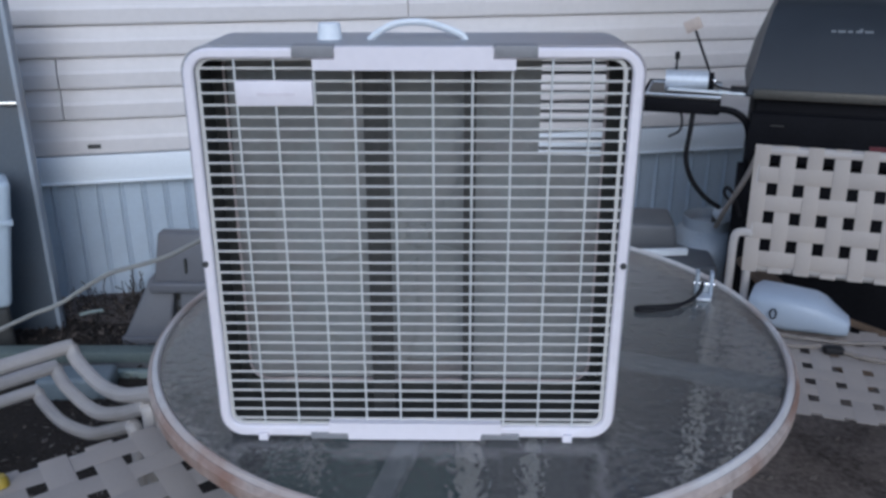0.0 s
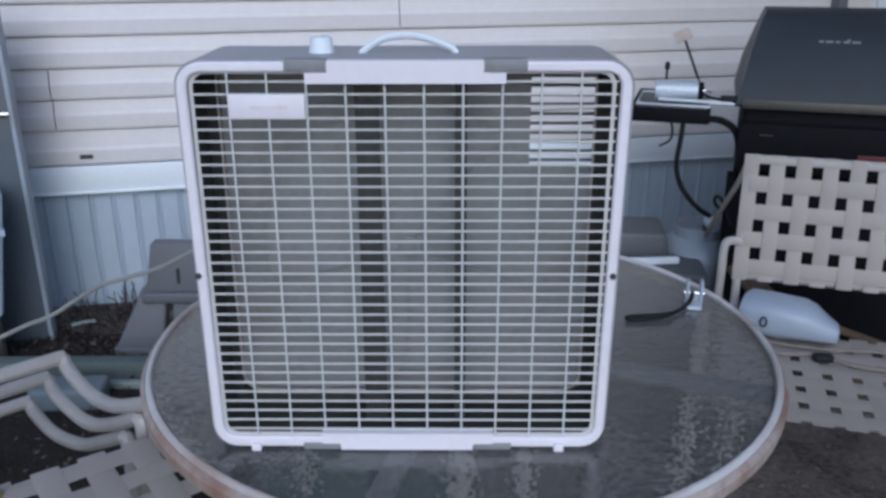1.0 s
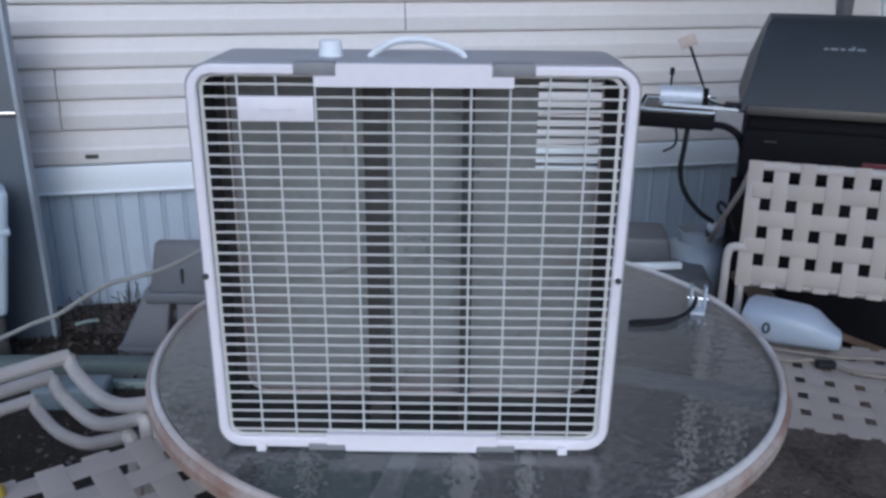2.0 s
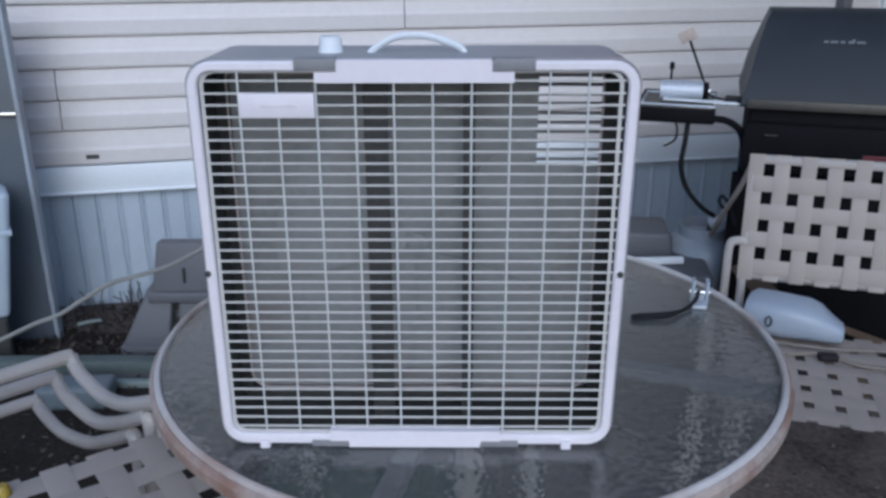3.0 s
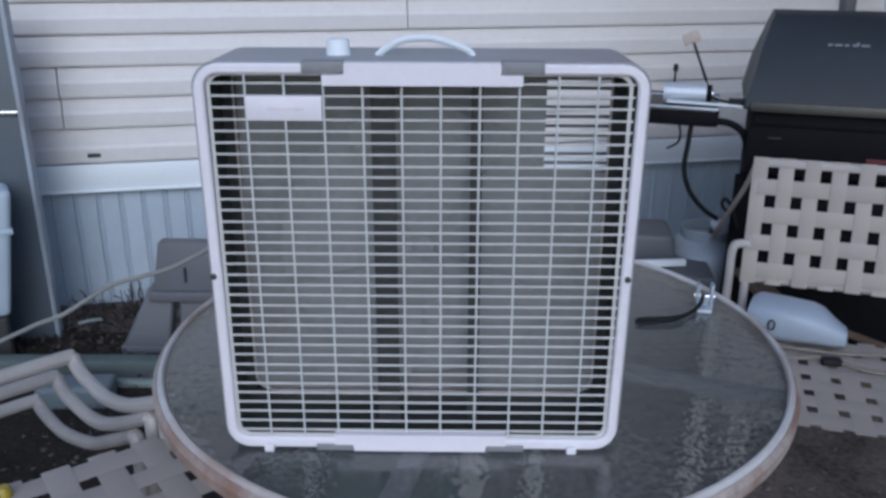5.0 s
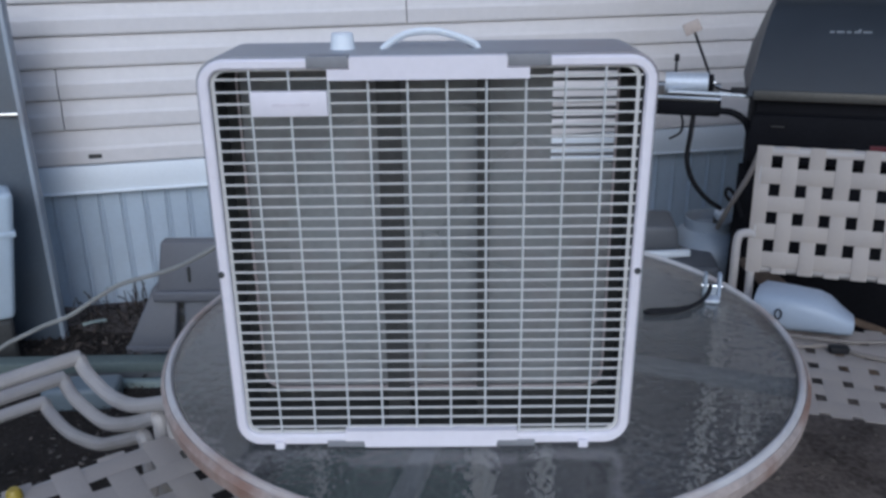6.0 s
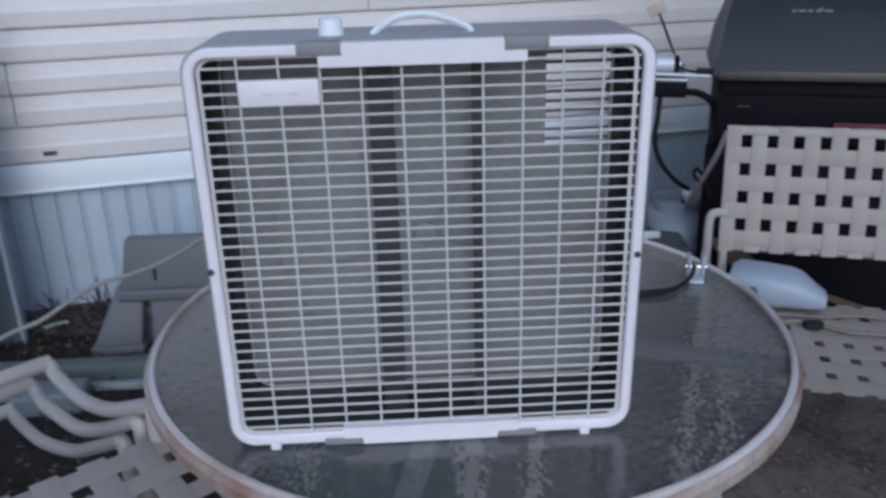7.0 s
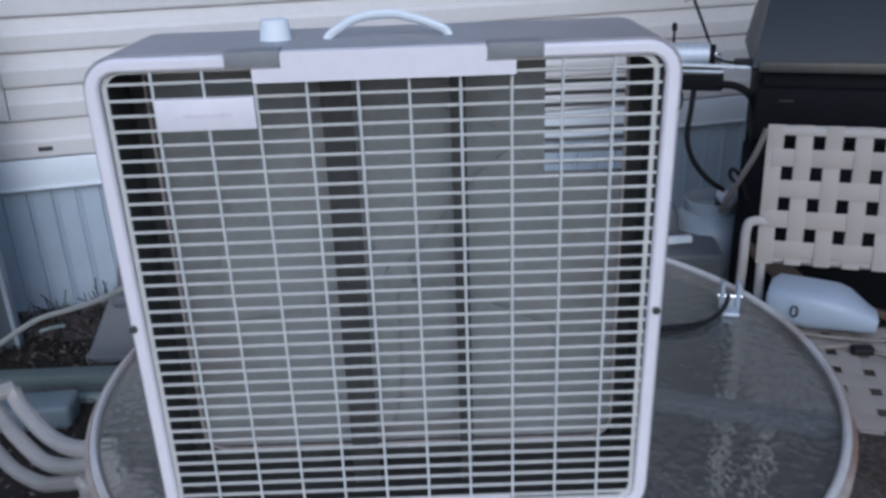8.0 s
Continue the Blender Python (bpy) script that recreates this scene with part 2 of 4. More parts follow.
# ---- ground ----
def make_ground():
    b = bmesh.new()
    xs = [-90, -30, -10, -4] + [-2.4 + 0.08 * i for i in range(61)] + [4, 10, 30, 90]
    ys = [-90, -30, -10, -3] + [-0.6 + 0.08 * i for i in range(60)] + [6, 12, 40, 90]
    g = []
    for y in ys:
        row = []
        for x in xs:
            near = abs(x) < 3 and -1 < y < 4.3
            row.append(b.verts.new((x, y, 0.012 * noise.noise((x * 3, y * 3, 0)) + 0.005 * noise.noise((x * 14, y * 14, 4)) - 0.006 if near else -0.01)))
        g.append(row)
    for r0, r1 in zip(g, g[1:]):
        for k in range(len(xs) - 1):
            b.faces.new((r0[k], r0[k + 1], r1[k + 1], r1[k]))
    tagged(part("ground", b, M_SOIL), "dark packed earth yard with grit and darker patches", "ground", kind="structure")


make_ground()

# ---- the house wall: local x along the wall, y into it, z up ----
WALL = Matrix.Translation((0, 3.453, 0)) @ pose(0, 0, 0, 0, 0, math.degrees(math.atan(0.22)))
STRETCH = math.hypot(1, 0.22)

wall = part("wall_house", box(-4.5, 5.0, 0.03, 0.20, 0.0, 2.75), M_DARKGAP)
wall.matrix_world = WALL
tagged(wall, "side wall of a house with cream lap siding over ribbed skirting", "wall", kind="structure")

# Added wall, out of view on the right, that holds back sky light.
side = part("wall_side", box(2.42, 2.6, -3.2, 0.02, 0.0, 2.75), M_BOX)
side.matrix_world = WALL
tagged(side, "unseen grey wall added at the house corner to shade the right side", "wall", kind="structure")

# Added slab above the view; it only shades the wall and grill below.
shade_slab = part("awning", box(0.78, 2.42, -2.1, -0.13, 2.60, 2.66, 0.005), M_BOX)
shade_slab.matrix_world = WALL
tagged(shade_slab, "unseen grey slab added above the view to shade the right side", "awning", kind="structure")
eave = part("eave", box(-4.6, 5.1, -0.12, 0.25, 2.75, 2.88, 0.01), M_TRIM)
eave.matrix_world = WALL
tagged(eave, "white boxed eave along the house wall", "eave", kind="structure")

# ---- round patio table ----
TABLE = (0.118, 1.367)
TOP = 0.727


def make_table():
    t = thing("patio_table", Matrix.Translation((TABLE[0], TABLE[1], 0)), "round patio table with pebbled glass top and worn cream rim", "table")
    glass = part("glass_top", lathe([(0, TOP), (0.551, TOP), (0.551, TOP - 0.006), (0, TOP - 0.006)], 96), M_GLASS, t, "pebbled smoky glass", smooth=False)
    glass.visible_shadow = False
    prof = [(0.548, TOP + 0.0005), (0.5495, TOP + 0.005), (0.552, TOP + 0.007), (0.556, TOP + 0.006), (0.559, TOP + 0.002), (0.561, TOP - 0.001),
            (0.5685, TOP - 0.008), (0.568, TOP - 0.026), (0.562, TOP - 0.034), (0.552, TOP - 0.034), (0.547, TOP - 0.020), (0.546, TOP + 0.0005)]
    part("rim", lathe(prof[:6] + [(0.560, TOP - 0.004), (0.547, TOP - 0.006)] + prof[-1:], 128), M_RIM, t, "cream enamel lip")
    part("rim_band", lathe([(0.558, TOP - 0.004), (0.562, TOP + 0.001)] + prof[6:10] + [(0.558, TOP - 0.004)], 128), M_RUST, t, "outer band with rusty brown wear")
    for a in (18, 138, 258):
        c, s = math.cos(radians(a)), math.sin(radians(a))
        part("leg", tube([(0.525 * c, 0.525 * s, TOP - 0.03), (0.515 * c, 0.515 * s, 0.5), (0.51 * c, 0.51 * s, 0.25), (0.525 * c, 0.525 * s, 0.004)], 0.0135, 10, smooth=6), M_TUBE, t)
    for a in (-21, 69, 159, 256):
        part("brace", box(0.03, 0.55, -0.016, 0.016, TOP - 0.026, TOP - 0.0065, 0.002, m=pose(0, 0, 0, 0, 0, a)), M_CLIP, t)
    part("centre_sleeve", tube([(0, 0, TOP - 0.008), (0, 0, 0.05)], 0.026, 16), M_TUBE, t)
    part("base_weight", lathe([(0, 0.06), (0.05, 0.06), (0.16, 0.03), (0.17, 0.0), (0, 0.0)], 32), M_BOX2, t)
    part("stay", tube([(0.125, 0.0, TOP - 0.02), (0.125, 0.0, 0.02)], 0.016, 12), M_TUBE, t)
    part("brace_ring", tube([(0.51 * math.cos(k * math.tau / 32), 0.51 * math.sin(k * math.tau / 32), 0.25) for k in range(32)], 0.008, 8, closed=True), M_TUBE, t)


make_table()

# ---- box fan ----
FAN = pose(0.037, 1.0, TOP, 0, 0.03, 0.1)


def splay(b):
    """The box is a little wider at its top."""
    for v in b.verts:
        if v.co.x > 0.2:
            v.co.x += 0.0058 * max(v.co.z, 0) / 0.55
        elif v.co.x < -0.2:
            v.co.x -= 0.0015 * max(v.co.z, 0) / 0.55
    return b


def make_fan():
    f = thing("box_fan", FAN, "white and grey box fan with wire grille on the table", "fan")
    hw = 0.2825
    part("housing", splay(band(rounded(hw, 0.003, 0.5535, 0.034), rounded(hw - 0.005, 0.008, 0.5485, 0.030), 0.006, 0.149)), M_GREY, f, "blue-grey sheet metal box with faint rusty patches")
    # Darkness inside the box is put into the colour of this added layer.
    part("lining", splay(band(rounded(hw - 0.0055, 0.0085, 0.5480, 0.030), rounded(hw - 0.0085, 0.0115, 0.5450, 0.028), 0.014, 0.147)), M_BLACK, f, "black layer that carries the darkness inside the box")
    fr = part("front_frame", splay(band(rounded(hw - 0.0035, 0.004, 0.5515, 0.034), rounded(0.2650, 0.0205, 0.5385, 0.018), -0.004, 0.007)), M_WHITE, f, "white plastic frame")
    bv = fr.modifiers.new("bevel", "BEVEL")
    bv.width, bv.segments, bv.limit_method = 0.003, 2, "ANGLE"
    part("grille_plate", prism([(-0.119, 0.5255), (0.128, 0.5255), (0.128, 0.5385), (0.100, 0.5385), (0.100, 0.5535), (-0.091, 0.5535), (-0.091, 0.5385), (-0.119, 0.5385)], -0.0085, 0.004), M_WHITE, f)
    part("grille_plate", prism([(-0.124, 0.029), (0.121, 0.029), (0.121, 0.0125), (0.092, 0.0125), (0.092, 0.0025), (-0.097, 0.0025), (-0.097, 0.0125), (-0.124, 0.0125)], -0.0085, 0.004), M_WHITE, f)
    for x0, x1, z0, z1 in ((-0.144, -0.0925, 0.5400, 0.5545), (0.1015, 0.154, 0.5400, 0.5545), (-0.151, -0.0985, 0.0015, 0.0115), (0.0935, 0.147, 0.0015, 0.0115)):
        part("clip", box(x0, x1, -0.0065, 0.02, z0, z1, 0.001), M_CLIP, f, "grey plastic clip")
    # grille bars
    g = part("grille", band(rounded(0.265, 0.0195, 0.5405, 0.018), rounded(0.2605, 0.024, 0.536, 0.016), 0.003, 0.006), M_WIRE, f, "white wire grille")
    hb = None
    z = 0.526
    while z > 0.028:
        m = Matrix.Translation((0, 0.004 + random.uniform(-0.0005, 0.0005), z + random.uniform(-0.0006, 0.0006)))
        if hb is None:
            hb = part("wire_bar", tube([(-0.2645, 0, 0), (0.2685, 0, 0)], 0.0017, 6, flat=0.8), M_WIRE, g, at=m)
        else:
            clone(hb, m)
        z -= HPITCH
    vb = None
    for k in range(10):
        m = Matrix.Translation((-0.2165 + 0.0487 * k, 0.0005, 0.28))
        if vb is None:
            vb = part("upright_bar", tube([(0, 0, -0.26), (0, 0, 0.26)], 0.0015, 6), M_UPRIGHT, g, at=m)
        else:
            clone(vb, m)
    lp = part("label_plate", box(-0.216, -0.121, -0.004, 0.0065, 0.481, 0.512, 0.0012), M_WHITE, f, "blank white plastic badge with faint print")
    part("print", box(-0.190, -0.142, -0.0046, -0.0038, 0.494, 0.498), M_PRINT, lp)
    for x in (-0.2765, 0.2762):
        part("screw", lathe([(0, 0.0022), (0.003, 0.002), (0.0042, 0.0006), (0.0042, -0.002)], 12, m=Matrix.Translation((x, -0.0062, 0.2705)) @ pose(0, 0, 0, 90)), M_STRAP, f)
    for x in (-0.219, 0.2155):
        part("foot", box(x - 0.007, x + 0.007, -0.010, 0.020, 0.0, 0.012, 0.0015), M_WHITE, f)
    for x in (-0.2, 0.2):
        part("rear_foot", box(x - 0.01, x + 0.01, 0.122, 0.142, 0.0, 0.010, 0.0015), M_BLACK, f)
    # knob and handle on the top
    kn = part("knob", lathe([(0, 0.0235), (0.0135, 0.0236), (0.0150, 0.0222), (0.0172, 0.003), (0.0178, 0.0), (0, 0)], 24, m=Matrix.Translation((-0.108, 0.073, 0.5525)) @ Matrix.Diagonal((0.94, 0.8, 0.9, 1))), M_TRIM, f, "white control knob")
    part("handle", tube([(-0.056, 0.068, 0.552), (-0.050, 0.068, 0.558), (-0.030, 0.068, 0.570), (-0.010, 0.068, 0.5745), (0.015, 0.068, 0.5745), (0.040, 0.068, 0.568), (0.062, 0.068, 0.559), (0.067, 0.068, 0.552)], 0.005, 10, smooth=5, flat=0.8), M_TRIM, f, "white arched carry handle")
    # inside: rear plate with round opening, blades, hub, two dark mounting straps
    b = bmesh.new()
    cx, cz, R = 0.0, 0.279, 0.198
    n = 96
    zi, zo = [], []
    for k in range(n):
        a = k * math.tau / n
        c, s = math.cos(a), math.sin(a)
        q = min(0.2625 / max(abs(c), 1e-6), (0.262 if s > 0 else 0.238) / max(abs(s), 1e-6))
        if c > 0 and s > 0:
            q = min(q, max(0.170 / max(c, 1e-6), 0.113 / max(s, 1e-6)))
        q = max(q, R + 0.001)
        zi.append((cx + R * c, cz + R * s))
        zo.append((cx + q * c, cz + q * s))
    band(zo, zi, 0.1055, 0.1085, b)
    part("rear_plate", b, M_PLATE, f, "grey rear plate with a round opening")
    part("hub", lathe([(0, 0.003), (0.012, 0.002), (0.016, 0.001), (0.016, -0.02), (0, -0.02)], 24, m=Matrix.Translation((cx, 0.087, cz)) @ pose(0, 0, 0, 90)), M_BLADE, f)
    bl = None
    for k in range(5):
        m = Matrix.Translation((cx, 0.090, cz)) @ Matrix.Rotation(k * math.tau / 5 + 0.1, 4, "Y")
        if bl is None:
            t = bmesh.new()
            nr, na = 8, 10
            for back in (0.0, 0.0016):
                g2 = []
                for i in range(nr + 1):
                    r = 0.012 + (0.2025 - 0.012) * i / nr
                    half = radians(36.5 + 4 * math.sin(math.pi * i / nr))
                    row = []
                    for j in range(na + 1):
                        u = -1 + 2 * j / na
                        row.append(t.verts.new((r * math.sin(u * half), 0.007 * u * (0.5 + 0.5 * i / nr) + back, r * math.cos(u * half))))
                    g2.append(row)
                for r0, r1 in zip(g2, g2[1:]):
                    for j in range(na):
                        t.faces.new((r0[j], r0[j + 1], r1[j + 1], r1[j]))
                if back:
                    loop = g2[0] + [r[-1] for r in g2[1:-1]] + g2[-1][::-1] + [r[0] for r in g2[-2:0:-1]]
                    for k in range(len(loop)):
                        a, c = front[k], front[(k + 1) % len(loop)]
                        t.faces.new((a, c, loop[(k + 1) % len(loop)], loop[k]))
                front = g2[0] + [r[-1] for r in g2[1:-1]] + g2[-1][::-1] + [r[0] for r in g2[-2:0:-1]]
            bl = part("blade", t, M_BLADE, f, at=m)
        else:
            clone(bl, m)
    # Black strips added so the bands around the rear opening stay dark.
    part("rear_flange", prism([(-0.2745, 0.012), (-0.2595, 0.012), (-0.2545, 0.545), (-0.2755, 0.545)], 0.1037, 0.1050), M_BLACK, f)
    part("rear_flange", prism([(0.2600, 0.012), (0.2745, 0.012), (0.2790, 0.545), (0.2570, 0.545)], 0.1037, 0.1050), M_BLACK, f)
    part("rear_rim", band(rounded(0.2595, 0.037, 0.5415, 0.030), rounded(0.2565, 0.040, 0.5385, 0.028), 0.100, 0.1035), M_ROSE, f, "pale pinkish rear rim")
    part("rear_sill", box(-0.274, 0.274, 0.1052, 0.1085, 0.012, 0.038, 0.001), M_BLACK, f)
    rg = part("rear_grille", band(rounded(0.273, 0.010, 0.546, 0.028), rounded(0.268, 0.015, 0.541, 0.026), 0.1495, 0.1525), M_CLIP, f, "grey rear wire guard")
    rb = None
    for k in range(38):
        m = Matrix.Translation((0, 0.151, 0.026 + 0.0135 * k))
        if rb is None:
            rb = part("guard_wire", tube([(-0.271, 0, 0), (0.271, 0, 0)], 0.0027, 6), M_CLIP, rg, at=m)
        else:
            clone(rb, m)
    for x, z in ((-0.132, 0.492), (0.058, 0.527), (0.128, 0.497), (-0.132, 0.066), (0.128, 0.062)):
        part("bolt", lathe([(0, 0.003), (0.005, 0.0028), (0.0065, 0.001), (0.0065, -0.001)], 10, m=Matrix.Translation((x, 0.1095, z)) @ pose(0, 0, 0, 90)), M_STRAP, f)
    cordm = FAN.inverted()
    run = [(0.03, 1.155, 0.99), (-0.05, 1.18, 0.985), (-0.18, 1.27, 0.965), (-0.314, 1.32, 0.930), (-0.365, 1.33, 0.903), (-0.423, 1.342, 0.872), (-0.481, 1.354, 0.850),
           (-0.541, 1.365, 0.829), (-0.605, 1.377, 0.790), (-0.658, 1.386, 0.756), (-0.737, 1.400, 0.720), (-0.86, 1.42, 0.64), (-1.02, 1.46, 0.42), (-1.14, 1.50, 0.14), (-1.25, 1.55, 0.008), (-1.6, 1.6, 0.006)]
    part("power_cord", tube([cordm @ Vector(p) for p in run], 0.0042, 8, smooth=4), M_CABLE, f, "beige power cord")
    for x0, x1 in ((-0.066, -0.034), (0.066, 0.082)):
        part("mounting_strap", box(x0, x1, 0.056, 0.059, 0.012, 0.5445), M_STRAP, f, "dark steel mounting strap")


HPITCH = 0.01503
make_fan()

# ---- woven strap chairs ----
def weave(parent, m, nu, nv, pu, pv, wu, wv, lead=0.0, trim=0.0, swing=0.0022):
    """Straps over and under one another in the plane of x and y at m; nu straps run along y, nv along x."""
    L, W = nv * pv, nu * pu

    def strap(count, pitch, width, phase, along, a=0.0, z=0.0):
        b = bmesh.new()
        rows = []
        steps = count * 4
        for k in range(steps + 1):
            s = a + k / steps * (count * pitch - a - z)
            h = swing * math.cos(math.pi * (s / pitch - 0.5) + phase * math.pi)
            row = []
            for e, dz in ((-0.5, -0.0008), (-0.42, 0), (0.42, 0), (0.5, -0.0008), (0.42, -0.0016), (-0.42, -0.0016)):
                row.append(b.verts.new((e * width, s, h + dz) if along else (s, e * width, h + dz)))
            rows.append(row)
        for r0, r1 in zip(rows, rows[1:]):
            for k in range(6):
                b.faces.new((r0[k], r0[(k + 1) % 6], r1[(k + 1) % 6], r1[k]))
        b.faces.new(rows[0])
        b.faces.new(rows[-1][::-1])
        return b
    first = {}
    for i in range(nu):
        mm = m @ Matrix.Translation(((i + 0.5) * pu, 0, 0))
        if i % 2 in first:
            clone(first[i % 2], mm)
        else:
            first[i % 2] = part("strap", strap(nv, pv, wu, i % 2, True, 0.0, trim), M_STRAPS, parent, at=mm)
    first = {}
    for j in range(nv):
        mm = m @ Matrix.Translation((0, (j + 0.5) * pv, 0))
        if trim and j == nv - 1:
            part("strap", strap(nu, pu, wv - trim, 1 + j % 2, False, lead), M_STRAPS, parent, at=m @ Matrix.Translation((0, (j + 0.5) * pv - trim / 2, 0)))
        elif j % 2 in first:
            clone(first[j % 2], mm)
        else:
            first[j % 2] = part("strap", strap(nu, pu, wv, 1 + j % 2, False, lead), M_STRAPS, parent, at=mm)


def frame_xy(o, x, y):
    """A pose with the given origin, x axis and (about) y axis."""
    x = Vector(x).normalized()
    z = x.cross(Vector(y)).normalized()
    y = z.cross(x)
    return Matrix.Translation(o) @ Matrix((x, y, z)).transposed().to_4x4()


# upright chair by the grill; local x along its width, y to its back, z up
CHAIR = pose(0.782, 1.721, 0, 0, 0, -16.5)


def make_chair():
    c = thing("strap_chair", CHAIR, "cream tube chair with woven vinyl straps standing by the grill", "chair")
    w = 0.56
    for x in (0.0, w):
        part("side_rail", tube([(x, 0.0, 0.365), (x, 0.44, 0.372), (x, 0.50, 0.41), (x, 0.53, 0.47), (x, 0.611, 0.832)], 0.012, 10, smooth=5), M_TUBE, c)
        part("leg", tube([(x, 0.02, 0.365), (x - 0.01, -0.01, 0.2), (x - 0.01, -0.03, 0.0)], 0.012, 10, smooth=4), M_TUBE, c)
        o = -0.045 if x == 0 else w + 0.045
        part("rear_leg", tube([(x, 0.555, 0.595), (x + 0.6 * (o - x), 0.548, 0.600), (o, 0.54, 0.580), (o, 0.545, 0.45), (o, 0.60, 0.0)], 0.0125, 10, smooth=5), M_TUBE, c)
    part("crossbar", tube([(0, 0.611, 0.832), (w, 0.611, 0.832)], 0.012, 10), M_TUBE, c)
    part("crossbar", tube([(0, 0.543, 0.50), (w, 0.543, 0.50)], 0.012, 10), M_TUBE, c)
    part("crossbar", tube([(0, 0.0, 0.365), (w, 0.0, 0.365)], 0.012, 10), M_TUBE, c)
    weave(c, frame_xy((-0.030, 0.523, 0.492), (1, 0, 0), (0, 0.085, 0.385)), 9, 5, 0.07, 0.080, 0.041, 0.045, 0.032, 0.036)
    weave(c, Matrix.Translation((-0.058, -0.059, 0.382)), 9, 6, 0.07, 0.083, 0.046, 0.055, 0.0, 0.0, 0.0009)


make_chair()

# stacked chairs beside the table; local x forward, y to the far side, z up
STACK = frame_xy((-0.443, 1.262, 0), (0.72, -0.69, 0), (0.69, 0.72, 0))


def make_stack():
    arms = (
        [(-0.385, 0.593), (-0.368, 0.575), (-0.325, 0.562), (-0.243, 0.556), (-0.14, 0.580), (0.0, 0.643)],
        [(-0.505, 0.498), (-0.487, 0.479), (-0.437, 0.466), (-0.31, 0.470), (-0.18, 0.522), (-0.057, 0.590)],
        [(-0.670, 0.369), (-0.645, 0.351), (-0.53, 0.345), (-0.367, 0.390), (-0.24, 0.455), (-0.135, 0.514)],
    )
    words = ("with woven strap seat on top of a stack", "in the middle of a stack", "at the bottom of a stack")
    for k in range(3):
        c = thing("stacking_chair", STACK, "cream tube chair " + words[k], "chair", group="stacked chairs by the table")
        path = [(-0.127 + 1.1 * x, 1.1 * z - 0.1407) for x, z in arms[k]]
        xe, ze = path[-1]
        xc, zc = path[0]
        for y in (0.055, -0.58):
            part("arm_rail", tube([(x, y, z) for x, z in path] + [(xe + 0.014, y, ze + 0.003), (xe + 0.022, y, ze - 0.006), (xe + 0.023, y, ze - 0.05), (xe + 0.026, y, 0.2), (xe + 0.03, y, 0.0)], 0.016, 10, smooth=5), M_TUBE, c)
            part("rear_leg", tube([(-0.12 - 0.05 * k, y - 0.03, 0.44 - 0.05 * k), (-0.13 - 0.05 * k, y - 0.03, 0.0)], 0.0135, 10), M_TUBE, c)
            part("side_rail", tube([(xe + 0.018, y, ze - 0.10), (-0.12 - 0.05 * k, y - 0.03, 0.40 - 0.05 * k)], 0.012, 10), M_TUBE, c)
        part("top_rail", tube([(xc, 0.055, zc), (xc - 0.004, 0.025, zc + 0.003), (xc - 0.012, -0.26, zc + 0.004), (xc - 0.004, -0.55, zc + 0.003), (xc, -0.58, zc)], 0.017, 10, smooth=5), M_TUBE, c)
        if k == 0:
            seat = STACK.inverted() @ frame_xy((-0.880, 1.0834, 0.506), (0.6, -0.8, 0), (0.8, 0.6, 0))
            for v in (0.012, 0.524):
                part("seat_rail", tube([seat @ Vector((0.0, v, -0.014)), seat @ Vector((0.495, v, -0.014))], 0.011, 10), M_TUBE, c)
            for u in (0.012, 0.483):
                part("seat_rail", tube([seat @ Vector((u, 0.0, -0.014)), seat @ Vector((u, 0.53, -0.014))], 0.011, 10), M_TUBE, c)
            weave(c, seat, 6, 7, 0.0825, 0.082, 0.051, 0.050, 0.0, 0.034, 0.0012)


make_stack()

# ---- gas grill; local origin at the lid's lower front corner on the ground, x along its width, y to its back ----
GRILL = pose(1.029, 2.70, 0, 0, 0, -17)


